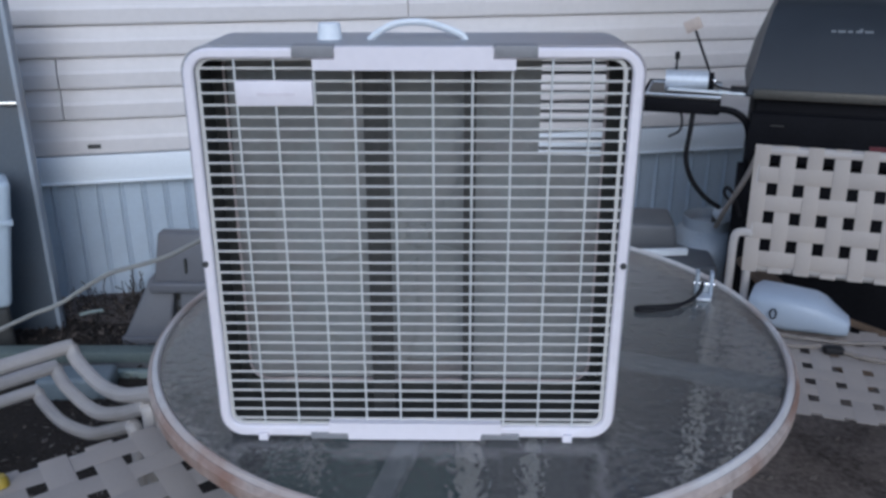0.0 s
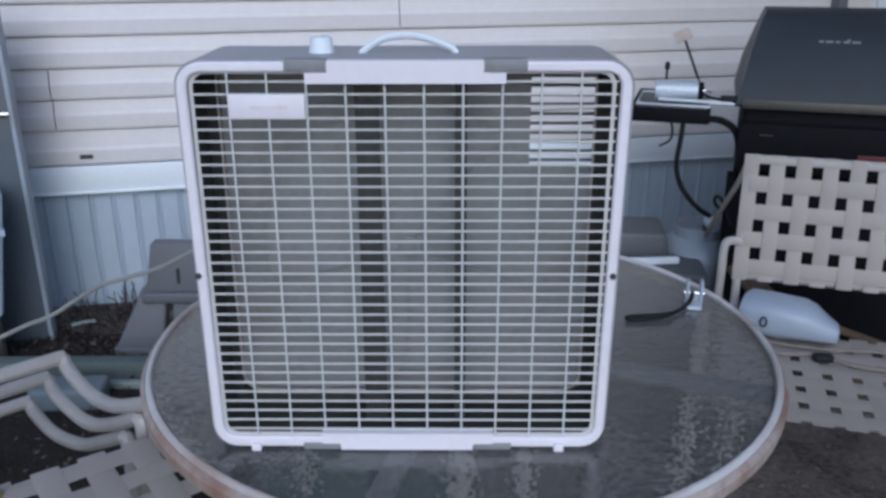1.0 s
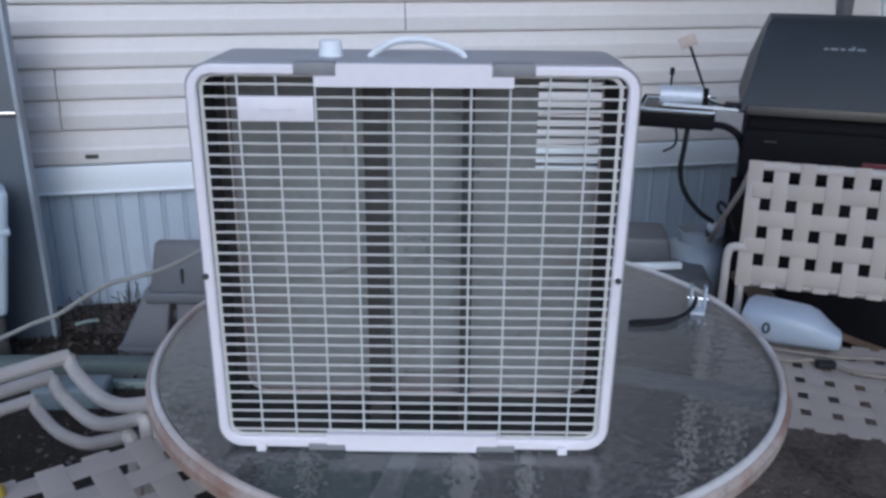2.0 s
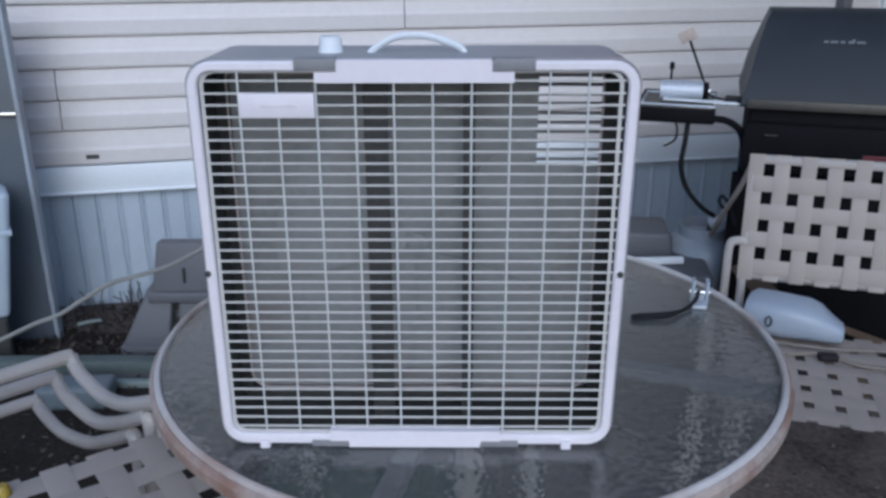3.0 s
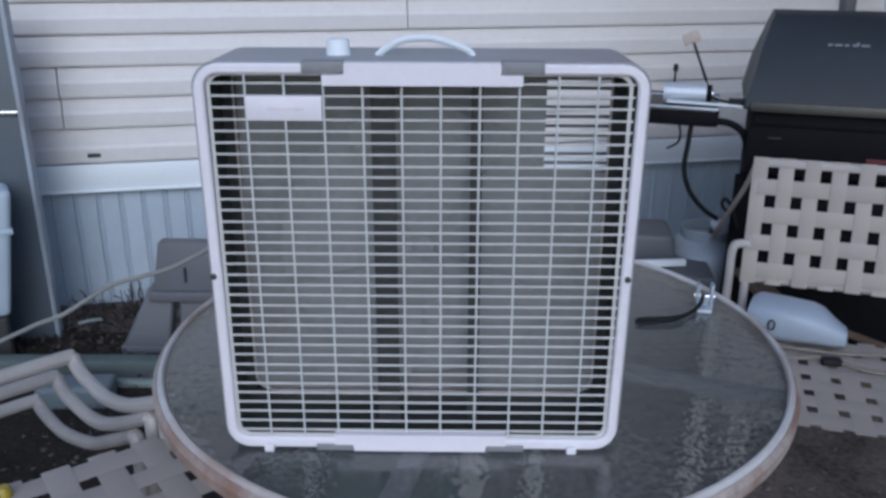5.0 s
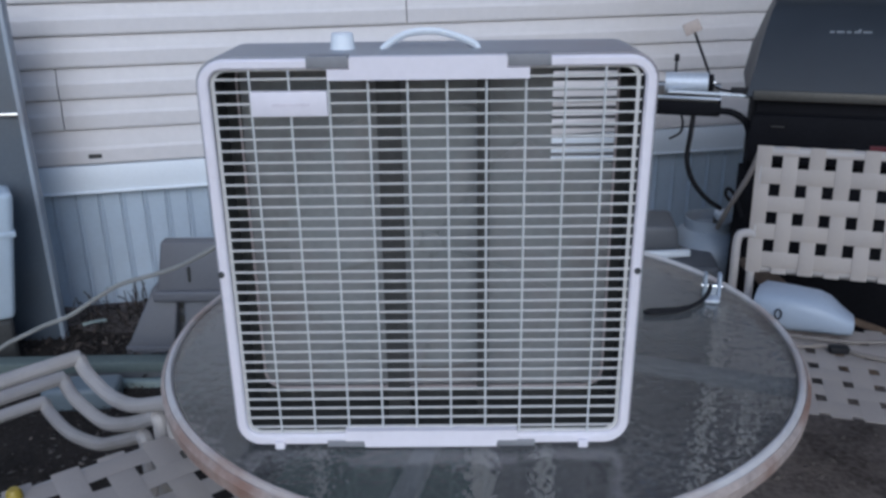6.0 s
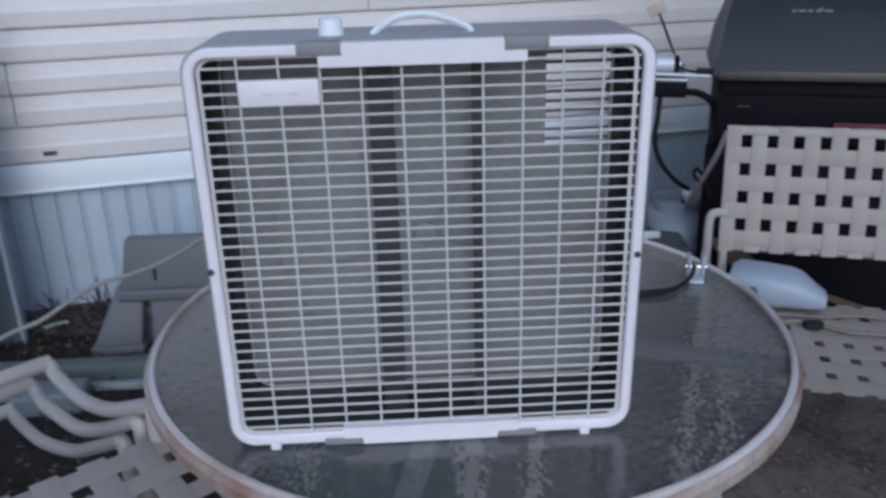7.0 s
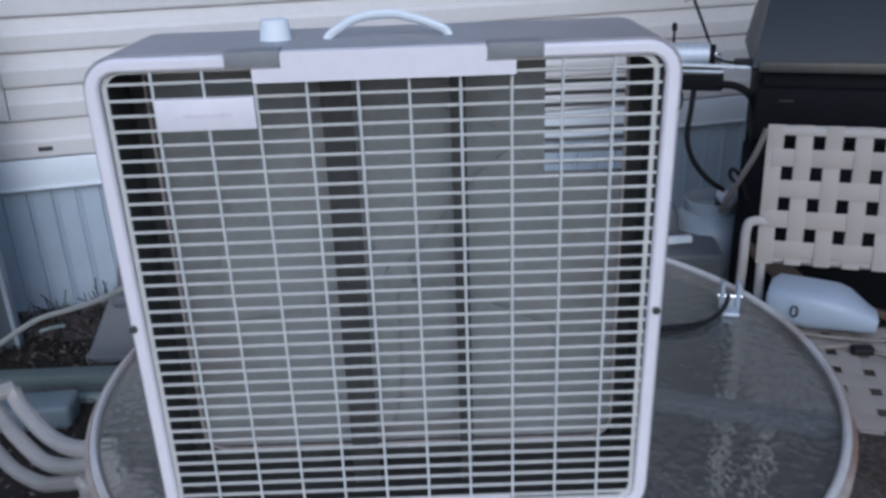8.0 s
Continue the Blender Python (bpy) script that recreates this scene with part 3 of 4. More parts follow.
def make_grill():
    g = thing("gas_grill", GRILL, "black gas grill with a closed charcoal lid and side shelf", "grill")
    W = 0.72
    b = bmesh.new()
    rings = []
    for y, z, ins in ((0.0, 0.915, 0.0), (0.02, 0.96, 0.010), (0.10, 1.085, 0.035), (0.17, 1.172, 0.058), (0.21, 1.196, 0.070), (0.36, 1.203, 0.070), (0.43, 1.15, 0.055), (0.50, 1.03, 0.02), (0.52, 0.915, 0.0)):
        rings.append([b.verts.new((ins + (W - 2 * ins) * k / 4, y, z)) for k in range(5)])
    for r0, r1 in zip(rings, rings[1:]):
        for k in range(4):
            b.faces.new((r0[k], r0[k + 1], r1[k + 1], r1[k]))
    b.faces.new([r[0] for r in rings])
    b.faces.new([r[-1] for r in rings][::-1])
    lid = part("lid", b, M_LID, g, "charcoal enamel lid")
    part("lid_edge", box(0.02, W - 0.02, -0.008, 0.004, 0.905, 0.935, 0.002), M_STEEL, lid, "dull steel lower edge")
    # badge: plain bars
    sl = Matrix.Translation((0.300, 0.122, 1.110)) @ Matrix.Diagonal((1.15, 1, 0.7, 1)) @ pose(0, 0, 0, -31.6 + 90 - 90)
    bb = None
    for k, (x, w) in enumerate(((-0.055, 0.012), (-0.038, 0.02), (-0.012, 0.012), (0.008, 0.016), (0.030, 0.022))):
        bb = box(x, x + w, -0.004, 0.001, -0.005, 0.005, m=sl, bm=bb)
    bb = box(0.018, 0.026, -0.004, 0.001, 0.006, 0.014, m=sl, bm=bb)
    part("badge", bb, M_LOGO, lid, "pale raised badge")
    part("firebox", box(0.03, W - 0.03, 0.02, 0.50, 0.62, 0.912, 0.015), M_GRILL, g, "sooty black firebox")
    part("control_panel", box(0.02, W - 0.02, -0.02, 0.06, 0.70, 0.86, 0.01), M_GRILL, g)
    part("control_mark", box(0.085, 0.125, -0.022, -0.0195, 0.822, 0.825), M_STEEL, g)
    part("badge_plate", box(0.385, 0.56, -0.023, -0.0195, 0.758, 0.776, 0.001), M_RED, g, "dull red plate")
    for x in (0.05, W - 0.05):
        for y in (0.05, 0.46):
            part("leg", box(x - 0.018, x + 0.018, y - 0.018, y + 0.018, 0.0, 0.63, 0.003), M_GRILL, g)
    part("cart_panel", box(0.0, W - 0.0, 0.03, 0.05, 0.10, 0.68, 0.004), M_GRILL, g)
    part("bottom_shelf", box(0.03, W - 0.03, 0.05, 0.48, 0.12, 0.14, 0.004), M_GRILL, g)
    sh = part("side_shelf", box(-0.345, -0.075, 0.03, 0.44, 0.835, 0.885, 0.008), M_GRILL, g, "black side shelf")
    part("shelf_bracket", tube([(-0.10, 0.04, 0.855), (-0.03, 0.035, 0.850), (0.02, 0.03, 0.80), (0.035, 0.03, 0.66)], 0.012, 8, smooth=4), M_GRILL, g)
    h = part("gas_hose", tube([(-0.16, 0.06, 0.852), (-0.165, 0.055, 0.77), (-0.17, 0.06, 0.68), (-0.145, 0.07, 0.60), (-0.09, 0.09, 0.53), (-0.04, 0.12, 0.49)], 0.0088, 10, smooth=5), M_RUBBER, g, "black rubber gas hose")
    part("thin_hose", tube([(-0.21, 0.06, 0.852), (-0.195, 0.06, 0.81), (-0.20, 0.065, 0.77), (-0.235, 0.07, 0.745)], 0.004, 8, smooth=5), M_RUBBER, g)
    part("gas_pipe", tube([(-0.045, 0.05, 0.44), (-0.03, 0.0, 0.50), (0.0, -0.03, 0.58), (0.035, -0.035, 0.66), (0.06, -0.03, 0.74)], 0.009, 8, smooth=5), M_CORD, g, "grey braided gas pipe")
    part("hose_loop", tube([(0.03, 0.0, 0.50), (0.0, 0.0, 0.575), (-0.025, 0.0, 0.60), (-0.03, 0.0, 0.575), (0.0, 0.0, 0.545)], 0.006, 8, smooth=5), M_RUBBER, g)


make_grill()


def on_grill(x, y, z, rz=0):
    return GRILL @ pose(x, y, z, 0, 0, rz)


# things on the side shelf
tray = thing("tray", on_grill(-0.17, 0.17, 0.885), "shallow metal tray with a bent rim lying on the grill shelf", "tray")
part("pan", box(-0.15, 0.085, -0.14, 0.12, 0.0, 0.010, 0.004), M_STEEL, tray, "darkened pan")
part("rim", tube([(-0.15, -0.14, 0.012), (0.09, -0.14, 0.012), (0.09, 0.12, 0.012), (-0.15, 0.12, 0.012)], 0.005, 8, closed=True), M_FOIL, tray)
rollt = thing("foil_roll", on_grill(-0.190, 0.10, 0.936, 4), "silver wrapped roll lying on the tray", "roll")
part("wrap", tube([(-0.075, 0, 0), (0.065, 0, 0)], 0.036, 20), M_FOIL, rollt)
part("end_cap", tube([(0.064, 0, 0), (0.084, 0, 0)], 0.031, 16), M_GRILL, rollt)
part("core", tube([(0.080, 0, 0), (0.088, 0, 0)], 0.016, 12), M_CHROME, rollt)
tong = thing("grill_brush", on_grill(-0.02, 0.06, 0.905), "black handled grill brush leaning over the tray", "brush")
part("handle", tube([(-0.110, 0.075, 0.075), (-0.138, 0.075, 0.14), (-0.162, 0.075, 0.195)], 0.0045, 8), M_RUBBER, tong)
part("head", box(-0.03, 0.07, -0.03, 0.02, 0.0, 0.026, 0.006), M_RUBBER, tong)
part("neck", tube([(-0.03, 0.0, 0.014), (-0.08, 0.045, 0.02), (-0.110, 0.075, 0.075)], 0.004, 8, smooth=3), M_RUBBER, tong)
part("scraper", box(-0.028, 0.028, -0.005, 0.005, -0.020, 0.020, 0.003, m=Matrix.Translation((-0.172, 0.075, 0.212)) @ Matrix.Rotation(-0.45, 4, "Y")), M_PADDLE, tong, "pale peach worn paddle")
peg = thing("clip_peg", on_grill(-0.235, 0.12, 0.885), "small black utensil standing behind the roll", "utensil")
part("stem", tube([(0, 0.05, 0.012), (0, 0.05, 0.12)], 0.004, 8), M_RUBBER, peg)
part("tip", lathe([(0, 0.03), (0.008, 0.026), (0.009, 0.004), (0, 0)], 10, m=Matrix.Translation((0, 0.05, 0.11))), M_RUBBER, peg)
spat = thing("spatula", on_grill(-0.06, 0.03, 0.897, -7), "flat steel spatula lying across the tray edge", "spatula")
part("blade", box(-0.19, 0.06, -0.016, 0.012, 0.014, 0.020, 0.001), M_TRIM, spat, "pale metal blade")
part("grip", box(0.05, 0.10, -0.012, 0.012, 0.010, 0.026, 0.004), M_GRILL, spat)

# propane tank under the shelf
tank = thing("propane_tank", pose(1.03, 2.95, 0), "pale grey propane tank with a valve under the grill shelf", "gas tank")
part("body", lathe([(0, 0.0), (0.10, 0.0), (0.11, 0.03), (0.145, 0.06), (0.152, 0.10), (0.152, 0.27), (0.14, 0.33), (0.10, 0.375), (0.04, 0.395), (0, 0.397)], 32), M_TANK, tank)
part("collar", band([(0.09 * math.cos(k * 0.2), 0.09 * math.sin(k * 0.2)) for k in range(31)], [(0.086 * math.cos(k * 0.2), 0.086 * math.sin(k * 0.2)) for k in range(31)], 0.0, 0.05), M_TANK, tank, at=Matrix.Translation((0, 0, 0.37)) @ pose(0, 0, 0, 90) @ Matrix.Translation((0, 0, 0)))
vl = part("valve", tube([(0.02, -0.03, 0.39), (0.02, -0.03, 0.45)], 0.016, 12), M_STEEL, tank)
part("hand_wheel", tube([(0.02, -0.115, 0.447), (0.02, -0.105, 0.447), (0.02, -0.06, 0.447), (0.02, -0.05, 0.447)], 0.023, 16), M_FOIL, vl, "whitish valve wheel")

# grey boxes by the skirting
def moulded_box(name, m, w, d, h, taper, material, label, slot=False):
    t = thing(name, m, label, "box")
    b = box(-w / 2, w / 2, -d / 2, d / 2, 0, h, 0.018, 3)
    for v in b.verts:
        k = 1 - taper * v.co.z / h
        v.co.x *= k
        v.co.y *= k
    part("body", b, material, t)
    if slot:
        part("slot", box(-0.094, -0.086, -d / 2 * (1 - taper * 0.6) - 0.003, -d / 2 * 0.8, h * 0.35, h * 0.65), M_BLACK, t)
        part("lip", box(-w / 2 - 0.016, w / 2 + 0.016, -d / 2 - 0.022, d / 2, -0.006, 0.026, 0.007), material, t)
    return t


def frustum(lo, hi, bev):
    """A box from lo = (x0, x1, y0, y1, z) up to hi of the same kind, with rounded edges."""
    t = bmesh.new()
    v = [t.verts.new((q[a], q[b], q[4])) for q in (lo, hi) for a, b in ((0, 2), (1, 2), (1, 3), (0, 3))]
    for f in ((3, 2, 1, 0), (4, 5, 6, 7), (0, 1, 5, 4), (1, 2, 6, 5), (2, 3, 7, 6), (3, 0, 4, 7)):
        t.faces.new([v[k] for k in f])
    bmesh.ops.bevel(t, geom=t.edges[:], offset=bev, segments=3, profile=0.5, affect="EDGES")
    return t


def make_steps():
    """Upturned moulded step unit: two feet with a recess between them, and a riser with a wide lip on top."""
    c = thing("plastic_steps", pose(-0.78, 2.80, 0), "grey moulded plastic step unit with a slotted riser beside the skirting", "plastic steps")
    part("foot_flange", box(-0.352, -0.165, -0.130, 0.16, 0.0, 0.036, 0.008), M_BOX, c)
    part("foot", frustum((-0.346, -0.172, -0.122, 0.15, 0.030), (-0.244, -0.150, -0.070, 0.02, 0.245), 0.010), M_BOX, c)
    part("foot", frustum((-0.135, 0.30, -0.122, 0.15, 0.0), (-0.132, 0.28, -0.085, 0.13, 0.205), 0.010), M_BOX, c)
    web = part("web", box(-0.176, -0.128, -0.050, 0.12, 0.0, 0.20, 0.003), M_BOX2, c)
    for z in (0.112, 0.168):
        part("notch", box(-0.166, -0.140, -0.058, -0.049, z - 0.014, z + 0.014, 0.002), M_BLACK, web)
    part("tread_lip", box(-0.236, 0.32, -0.108, 0.04, 0.200, 0.240, 0.009, 3), M_BOX, c)
    riser = part("riser", frustum((-0.222, 0.30, -0.090, 0.02, 0.236), (-0.196, 0.28, -0.062, -0.01, 0.416), 0.010), M_BOX, c)
    part("slot", box(-0.104, -0.096, -0.092, -0.070, 0.272, 0.326, 0.002), M_BLACK, riser)


make_steps()
moulded_box("storage_bin", pose(0.72, 2.86, 0, 0, 0, -6), 0.60, 0.36, 0.33, 0.02, M_BOX2, "dark grey plastic storage bin beside the tank")
moulded_box("cushion_box", pose(0.66, 2.93, 0.33, 0, 0, -6), 0.48, 0.22, 0.10, 0.06, M_BOX2, "dark grey plastic box lying on the bin")
bar = thing("white_bar", pose(0.78, 2.745, 0.336, 0, 0, 5), "white plastic bar lying on the bin", "bar")
part("bar", box(-0.13, 0.13, -0.012, 0.012, 0, 0.024, 0.004), M_TRIM, bar)

# ---- table clip with cord ----
clip = thing("table_clip", pose(0.588, 1.52, TOP, 0, 0, -12), "clear and chrome clip with a black cord on the table rim", "clip")
part("jaw", box(-0.012, 0.012, -0.010, -0.006, -0.035, 0.03, 0.002), M_TANK, clip)
part("jaw", box(-0.014, 0.014, -0.040, -0.004, 0.001, 0.008, 0.002), M_FOIL, clip)
part("spring", tube([(-0.02, -0.008, 0.026), (0.02, -0.008, 0.026)], 0.004, 12), M_CHROME, clip)
part("arm", box(-0.017, -0.010, -0.016, 0.006, 0.0, 0.052, 0.002), M_TANK, clip)
part("arm", box(0.010, 0.017, -0.016, 0.006, 0.0, 0.052, 0.002), M_JUG, clip)
cord = part("cord", tube([(0.583, 1.51, TOP + 0.03), (0.575, 1.50, TOP + 0.012), (0.541, 1.465, TOP + 0.006), (0.50, 1.448, TOP + 0.006), (0.45, 1.442, TOP + 0.006), (0.437, 1.434, TOP + 0.006), (0.45, 1.426, TOP + 0.006), (0.50, 1.436, TOP + 0.006), (0.53, 1.452, TOP + 0.009)], 0.0042, 8, smooth=5), M_RUBBER)
tagged(cord, "black rubber cord loop lying on the glass table", "cord")

# ---- jug, cords and plank at the upright chair ----
jug = thing("plastic_jug", CHAIR @ pose(0.14, 0.40, 0.392, 0, 0, -8), "milky white plastic jug lying on the chair seat", "jug")
jb = bmesh.new()
jr = []
def boxy(v):
    return math.copysign(abs(v) ** 0.62, v)


for x, ry, rz, up in ((-0.128, 0.03, 0.022, 0.0), (-0.124, 0.054, 0.042, 0.001), (-0.105, 0.066, 0.051, 0.003), (-0.03, 0.070, 0.053, 0.004), (0.035, 0.069, 0.049, 0.0), (0.060, 0.064, 0.043, -0.004),
                      (0.088, 0.054, 0.033, -0.012), (0.112, 0.046, 0.027, -0.018), (0.124, 0.040, 0.024, -0.020), (0.128, 0.02, 0.014, -0.020)):
    jr.append([jb.verts.new((x, ry * boxy(math.cos(k * math.tau / 20)), 0.050 + up + rz * boxy(math.sin(k * math.tau / 20)))) for k in range(20)])
for r0, r1 in zip(jr, jr[1:]):
    for k in range(20):
        jb.faces.new((r0[k], r0[(k + 1) % 20], r1[(k + 1) % 20], r1[k]))
for v in jb.verts:
    v.co += 0.006 * Vector(noise.noise_vector(v.co * 14)) + 0.002 * Vector(noise.noise_vector(v.co * 45))
jb.faces.new(jr[0])
jb.faces.new(jr[-1])
body = part("body", jb, M_JUG, jug)
part("handle_dent", box(0.0, 0.045, -0.012, 0.006, 0.088, 0.1015, 0.004, m=Matrix.Rotation(0.05, 4, "Y")), M_TANK, body, "moulded grey grip")
part("printed_zero", tube([(-0.062 + 0.008 * math.cos(k * math.tau / 20), -0.0725, 0.056 + 0.014 * math.sin(k * math.tau / 20)) for k in range(20)], 0.0022, 6, closed=True), M_RUBBER, body, "dark printed 0")

for pts, r, lab in (([(0.03, 0.30, 0.392), (0.12, 0.27, 0.392), (0.20, 0.29, 0.394), (0.30, 0.25, 0.392), (0.45, 0.24, 0.393), (0.6, 0.2, 0.36), (0.7, 0.2, 0.1), (0.75, 0.2, 0.01)], 0.006, "grey brown cord lying over the chair seat"),
                    ([(0.02, 0.34, 0.392), (0.10, 0.33, 0.393), (0.15, 0.32, 0.396), (0.25, 0.33, 0.392), (0.40, 0.35, 0.392), (0.6, 0.3, 0.36), (0.7, 0.3, 0.08), (0.75, 0.3, 0.01)], 0.005, "thin brown cord trailing off the chair seat")):
    o = part("cord", tube(pts, r, 8, smooth=5), M_CORD)
    o.matrix_world = CHAIR
    tagged(o, lab, "cord")
plug = part("cord_plug", box(-0.025, 0.025, -0.014, 0.014, 0, 0.02, 0.006), M_RUBBER)
plug.matrix_world = CHAIR @ pose(0.22, 0.275, 0.383, 0, 0, 12)
tagged(plug, "dark rubber plug on the cord", "plug")
for x, y, ang, ln, lab in ((1.42, 2.42, 35, 0.75, "brown weathered plank leaning under the grill"), (1.24, 2.50, -60, 0.6, "short tan plank under the grill")):
    o = part("plank", box(-ln / 2, ln / 2, -0.045, 0.045, 0.0, 0.022, 0.003), M_WOOD)
    o.matrix_world = pose(x, y, 0.20, 0, 25, ang)
    tagged(o, lab, "plank")

# ---- dark panel by the wall, cable, timber, tub ----
panel = thing("leaning_panel", pose(-1.41, 2.80, 0, 0, 0, 4), "tall slate grey panel with pale edging standing by the wall", "panel")
part("sheet", box(-0.36, -0.016, 0.0, 0.035, 0.0, 1.27, 0.003), M_PANEL, panel)
part("edge_strip", box(-0.016, 0.0, -0.004, 0.039, 0.0, 1.27, 0.003), M_TANK, panel, "pale metal edging")
part("crossbar", box(-0.36, -0.012, -0.012, 0.0, 0.857, 0.872, 0.002), M_CHROME, panel, "bright metal crossbar")
crate = moulded_box("low_crate", pose(-1.668, 2.545, 0, 0, 0, 32), 0.38, 0.12, 0.186, 0.0, M_STRAP, "low dark grey plastic crate under the pale bin")
tub = moulded_box("pale_bin", pose(-1.668, 2.545, 0.186, 0, 0, 32), 0.40, 0.12, 0.45, -0.34, M_PALE, "pale blue plastic bin standing on a dark crate")
part("ledge", box(-0.252, 0.252, -0.079, 0.06, 0.298, 0.318, 0.004), M_PALE, tub)
timber = thing("garden_timber", pose(-1.05, 2.46, 0, 0, 0, 1), "faded green timber edging with a pale strip on the earth", "timber")
part("beam", box(-0.65, 0.62, 0.0, 0.06, 0.045, 0.085, 0.006), M_GREEN, timber)
# Dark block stands in for the shaded gap below the beam.
part("lower_beam", box(-0.65, 0.62, 0.01, 0.05, 0.0, 0.045, 0.004), M_BOX2, timber)
part("strip", box(-0.10, 0.62, -0.035, -0.006, 0.0, 0.030, 0.003), M_PALEGREEN, timber, "pale plastic strip")
bucket = moulded_box("blue_tub", pose(-1.14, 2.33, 0, 0, 0, 4), 0.22, 0.10, 0.085, -0.1, M_DULLBLUE, "small pale blue plastic tub on the earth")

mat_ob = part("turf_mat", box(-0.42, 0.16, 0.85, 2.0, -0.004, 0.012, 0.003), M_TURF)
tagged(mat_ob, "dark green matting lying under the table", "mat")


cap = part("yellow_cap", lathe([(0, 0.02), (0.009, 0.019), (0.013, 0.013), (0.014, 0.0), (0, 0)], 20), M_YELLOW)
cap.matrix_world = pose(-0.700, 1.172, 0.5085)
tagged(cap, "small yellow plastic cap on the strap seat", "cap")


# ---- darker soil patch under the chairs, with leaf litter ----
def dark_soil_patch():
    rnd = random.Random(3)
    b = bmesh.new()
    edge = []
    for k in range(72):
        a = k * math.tau / 72
        s = 1 + 0.05 * math.sin(3 * a + 1) + 0.035 * math.sin(7 * a) + rnd.uniform(-0.012, 0.012)
        c, d = math.cos(a), math.sin(a)
        r = s / (abs(c) ** 4 + abs(d) ** 4) ** 0.25
        edge.append((-1.28 + 0.98 * r * c, 1.78 + 1.15 * r * d))
    mid = b.verts.new((-1.28, 1.78, 0.006))
    inner = [b.verts.new((-1.28 + 0.9 * (x + 1.28), 1.78 + 0.9 * (y - 1.78), 0.006)) for x, y in edge]
    outer = [b.verts.new((x, y, -0.002)) for x, y in edge]
    for k in range(72):
        j = (k + 1) % 72
        b.faces.new((mid, inner[k], inner[j]))
        b.faces.new((inner[k], outer[k], outer[j], inner[j]))
    tagged(part("soil_bed", b, M_DARKSOIL), "darker soil patch reaching from the chairs to the house skirting", "soil", kind="structure")


dark_soil_patch()


# ---- leaf litter ----
def litter():
    rnd = random.Random(5)
    b = bmesh.new()
    for _ in range(5200):
        x = rnd.uniform(-1.7, -0.3)
        y = rnd.uniform(1.9, 3.02 + 0.22 * x + 0.35)
        s = rnd.uniform(0.005, 0.020) if y > 2.4 else rnd.uniform(0.003, 0.008)
        m = Matrix.Translation((x, y, rnd.uniform(0.002, 0.028))) @ Euler((rnd.uniform(-0.8, 0.8), rnd.uniform(-0.8, 0.8), rnd.uniform(0, 6.3))).to_matrix().to_4x4()
        w = s * rnd.uniform(0.15, 0.6)
        pts = [m @ Vector(p) for p in ((-s, 0, 0), (-0.2 * s, -w, 0.15 * s), (s, 0, 0.05 * s), (0.1 * s, w, 0.2 * s))]
        v = [b.verts.new(p) for p in pts]
        b.faces.new(v)
    tagged(part("leaf_litter", b, M_LITTER, smooth=False), "dead leaves and twigs along the skirting", "leaf litter", kind="stuff")


litter()


def dead_stems():
    rnd = random.Random(21)
    b = bmesh.new()
    for _ in range(70):
        x = rnd.choice((rnd.gauss(-1.13, 0.06), rnd.uniform(-1.42, -1.05)))
        y = 3.453 + 0.22 * x - rnd.uniform(0.06, 0.26)
        h, dx, dy = rnd.uniform(0.03, 0.14), rnd.uniform(-0.04, 0.04), rnd.uniform(-0.05, 0.02)
        tube([(x, y, -0.005), (x + 0.3 * dx, y + 0.2 * dy, 0.6 * h), (x + dx, y + dy, h)], rnd.uniform(0.0012, 0.003), 5, b)
    for _ in range(40):
        x, y = rnd.uniform(-1.5, -1.0), rnd.uniform(2.55, 3.05)
        a, n = rnd.uniform(0, 6.3), rnd.uniform(0.03, 0.09)
        tube([(x, y, 0.012), (x + n * math.cos(a), y + n * math.sin(a), rnd.uniform(0.012, 0.05))], rnd.uniform(0.0015, 0.004), 5, b)
    tagged(part("dead_stems", b, M_LITTER), "dry brown weed stems and twigs against the skirting", "weeds", kind="stuff")


dead_stems()
stick = part("stick", tube([(-1.372, 2.873, 0.030), (-1.33, 2.888, 0.036), (-1.292, 2.905, 0.034)], 0.007, 7, smooth=3), M_PALEGREEN)
tagged(stick, "short pale grey-green stick lying on the leaf litter", "stick")


def yard_debris():
    rnd = random.Random(9)
    b = bmesh.new()
    for _ in range(2600):
        x, y = rnd.uniform(-1.7, 1.9), rnd.uniform(0.7, 2.3)
        if 0.2 < x < 0.75 and rnd.random() < 0.5:
            continue
        s = rnd.uniform(0.004, 0.016)
        m = Matrix.Translation((x, y, rnd.uniform(0.003, 0.014))) @ Euler((rnd.uniform(-0.5, 0.5), rnd.uniform(-0.5, 0.5), rnd.uniform(0, 6.3))).to_matrix().to_4x4()
        w = s * rnd.uniform(0.3, 0.8)
        v = [b.verts.new(m @ Vector(p)) for p in ((-s, 0, 0), (0, -w, 0), (s, 0, 0), (0, w, 0), (0, 0, 0.5 * w))]
        for k in range(4):
            b.faces.new((v[k], v[(k + 1) % 4], v[4]))
    tagged(part("grit", b, M_GRIT, smooth=False), "scattered grit and wood chips on the dark earth", "grit", kind="stuff")


yard_debris()

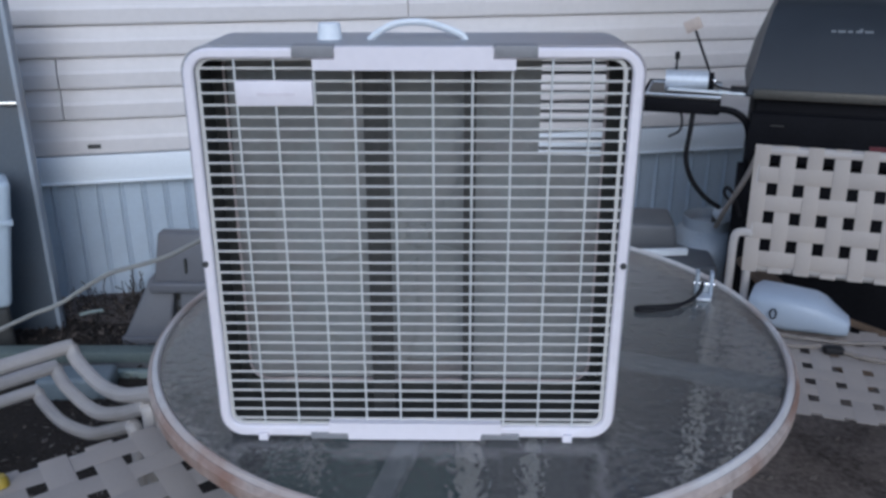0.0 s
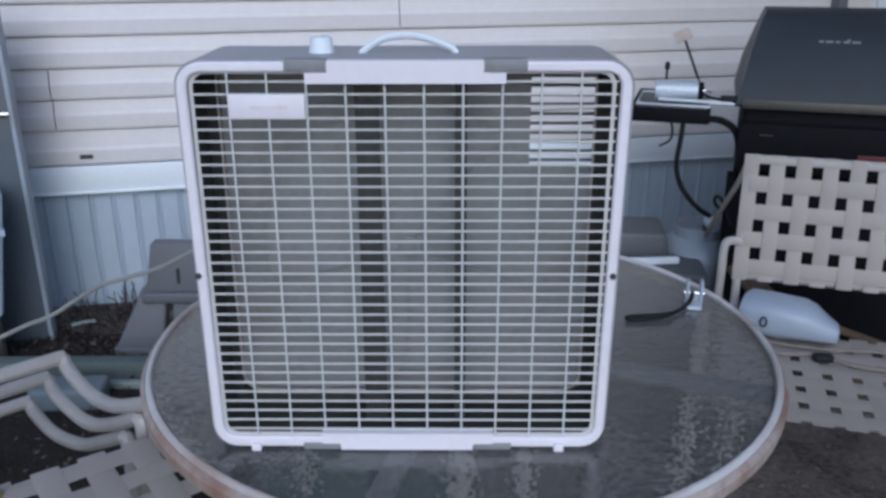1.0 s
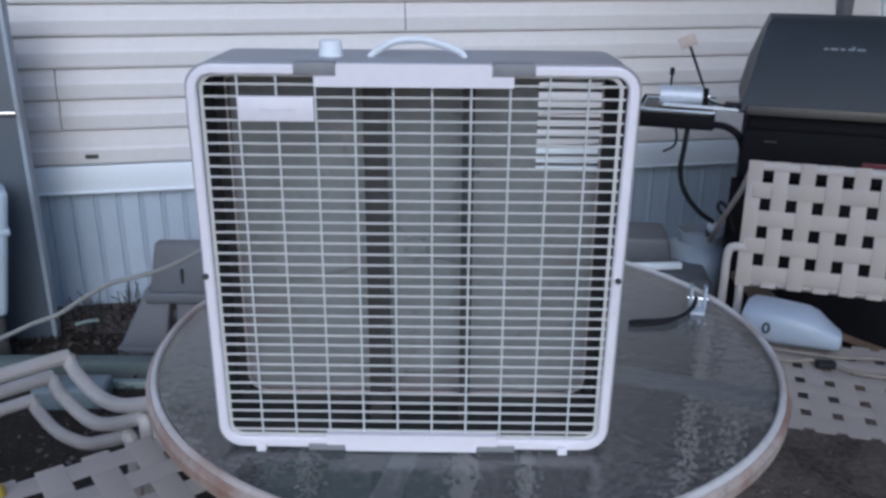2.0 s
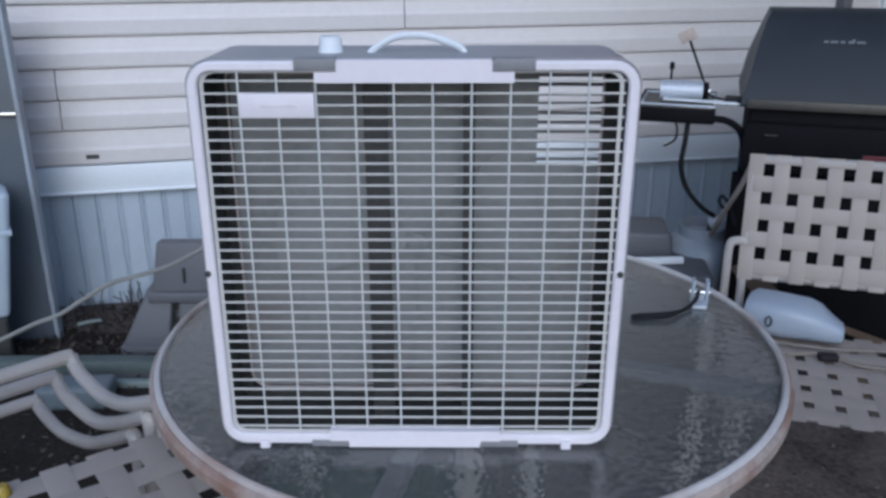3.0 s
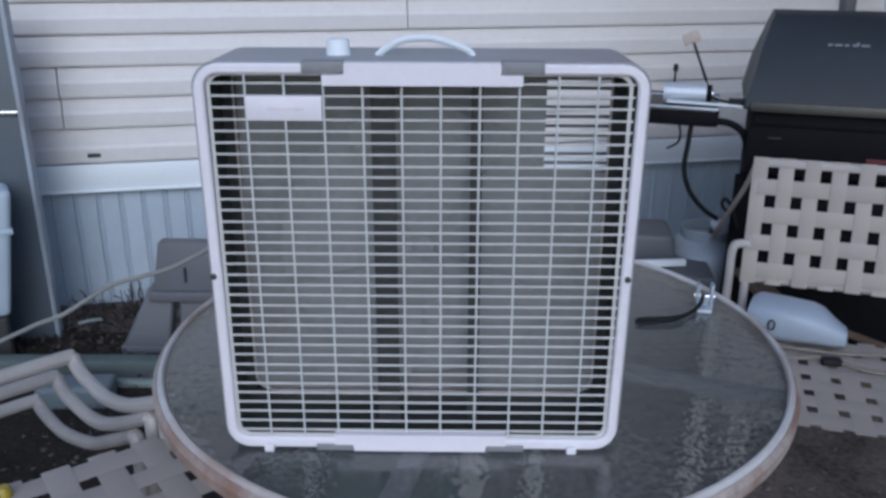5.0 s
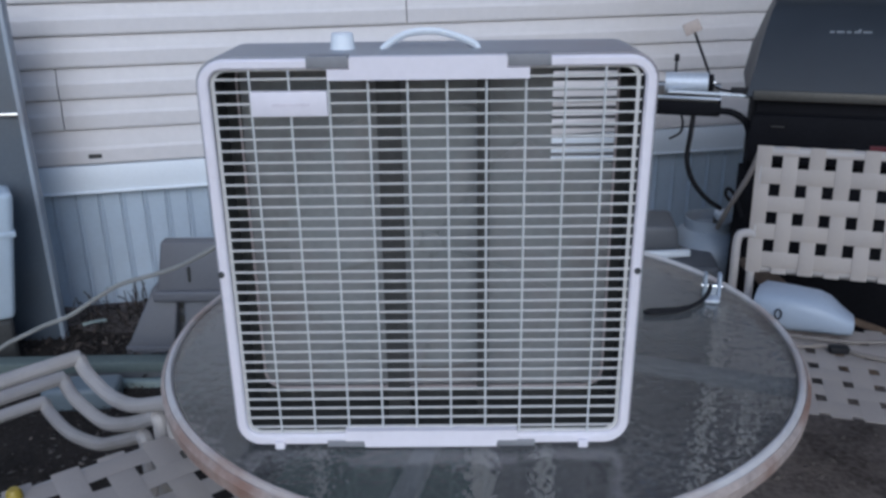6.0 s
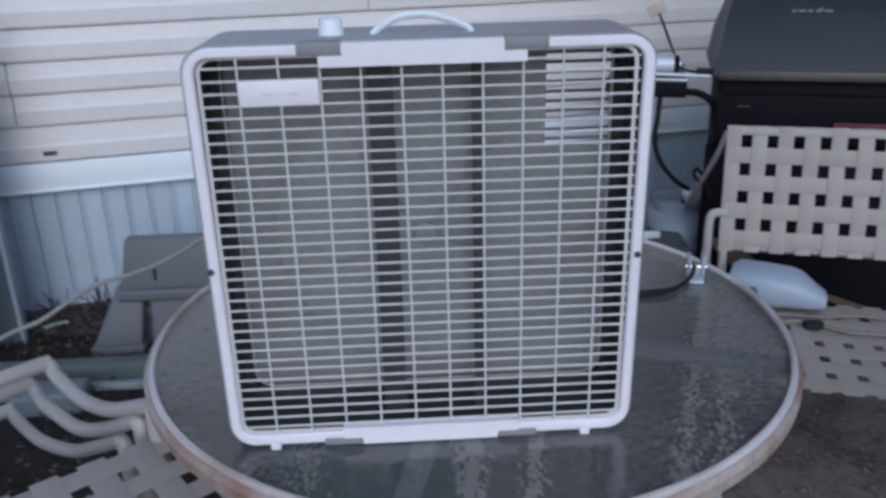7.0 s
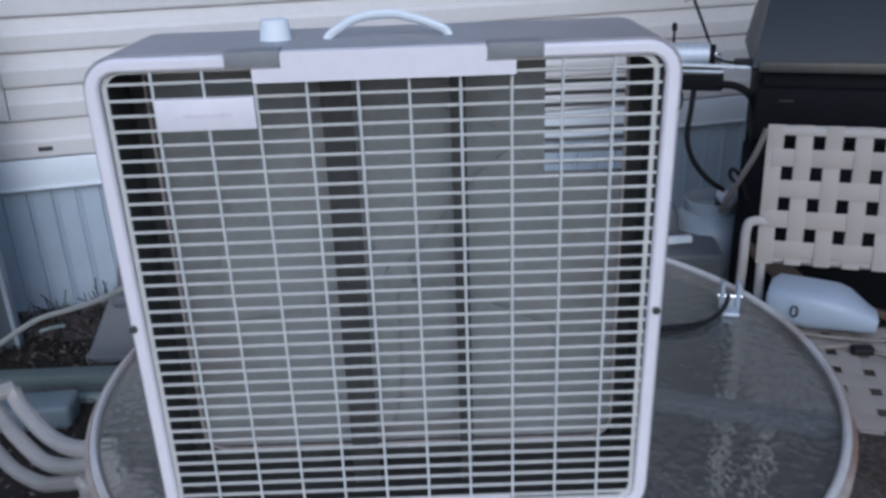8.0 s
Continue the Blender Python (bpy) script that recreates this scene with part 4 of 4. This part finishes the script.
# ---- wall pieces ----
def siding():
    z, k = 0.600, 0
    while z < 2.70:
        rise = 0.1185 if k else 0.137
        pair = k // 2
        if k in (1, 2):
            cuts = [-4.5, -1.43 * STRETCH, 5.0]
        elif 4 <= k < 6:
            cuts = [-4.5, -0.114 * STRETCH, 5.0]
        else:
            cuts = [-4.5, -2.4 + 0.7 * ((pair * 5) % 3), 5.0] if k > 6 else [-4.5, 5.0]
        for a, c in zip(cuts, cuts[1:]):
            poly = [(-0.015, 0.0), (-0.0175, 0.003), (-0.0185, 0.010), (-0.0190, 0.055), (-0.0165, 0.062), (-0.0135, 0.068), (-0.0040, rise - 0.007), (-0.0015, rise + 0.001), (0.030, rise + 0.001), (0.030, 0.0)]
            b = prism(poly, a + 0.0022, c - 0.0022, axis="x")
            part("siding_plank", b, M_SIDING, wall, smooth=False, at=Matrix.Translation((0, 0, z)))
        z += rise
        k += 1
    part("trim_band", box(-4.5, 5.0, -0.022, 0.03, 0.486, 0.594, 0.004), M_TRIM, wall, "white trim band")
    part("drip_strip", box(-4.5, 5.0, -0.030, -0.018, 0.482, 0.492, 0.003), M_TRIM, wall)
    part("vent_slot", box(-1.395, -1.345, -0.020, 0.01, 0.622, 0.640, 0.002), M_STRAP, wall, "small dark vent slot")
    first = None
    for i in range(78):
        x = -3.2 + i * 0.086
        m = Matrix.Translation((x, 0, 0))
        if first is None:
            poly = [(0.0, 0.022), (0.0, 0.010), (0.006, 0.004), (0.010, 0.000), (0.016, 0.004), (0.022, 0.008), (0.084, 0.008), (0.086, 0.022)]
            b = bmesh.new()
            lo, hi = [b.verts.new((p[0], p[1], -0.01)) for p in poly], [b.verts.new((p[0], p[1], 0.486)) for p in poly]
            for q in range(len(poly)):
                b.faces.new((lo[q], lo[(q + 1) % len(poly)], hi[(q + 1) % len(poly)], hi[q]))
            first = part("skirting_panel", b, M_SKIRT, wall, smooth=False, at=m)
        else:
            clone(first, m)
    part("corner_post", box(2.03 * STRETCH - 0.03, 2.03 * STRETCH + 0.07, -0.035, 0.03, 0.0, 2.74, 0.004), M_TRIM, wall, "white corner post")
    part("downspout", box(1.80 * STRETCH - 0.025, 1.80 * STRETCH + 0.025, -0.075, -0.017, 0.05, 2.74, 0.012, 3), M_BOX, wall, "grey downspout")


siding()
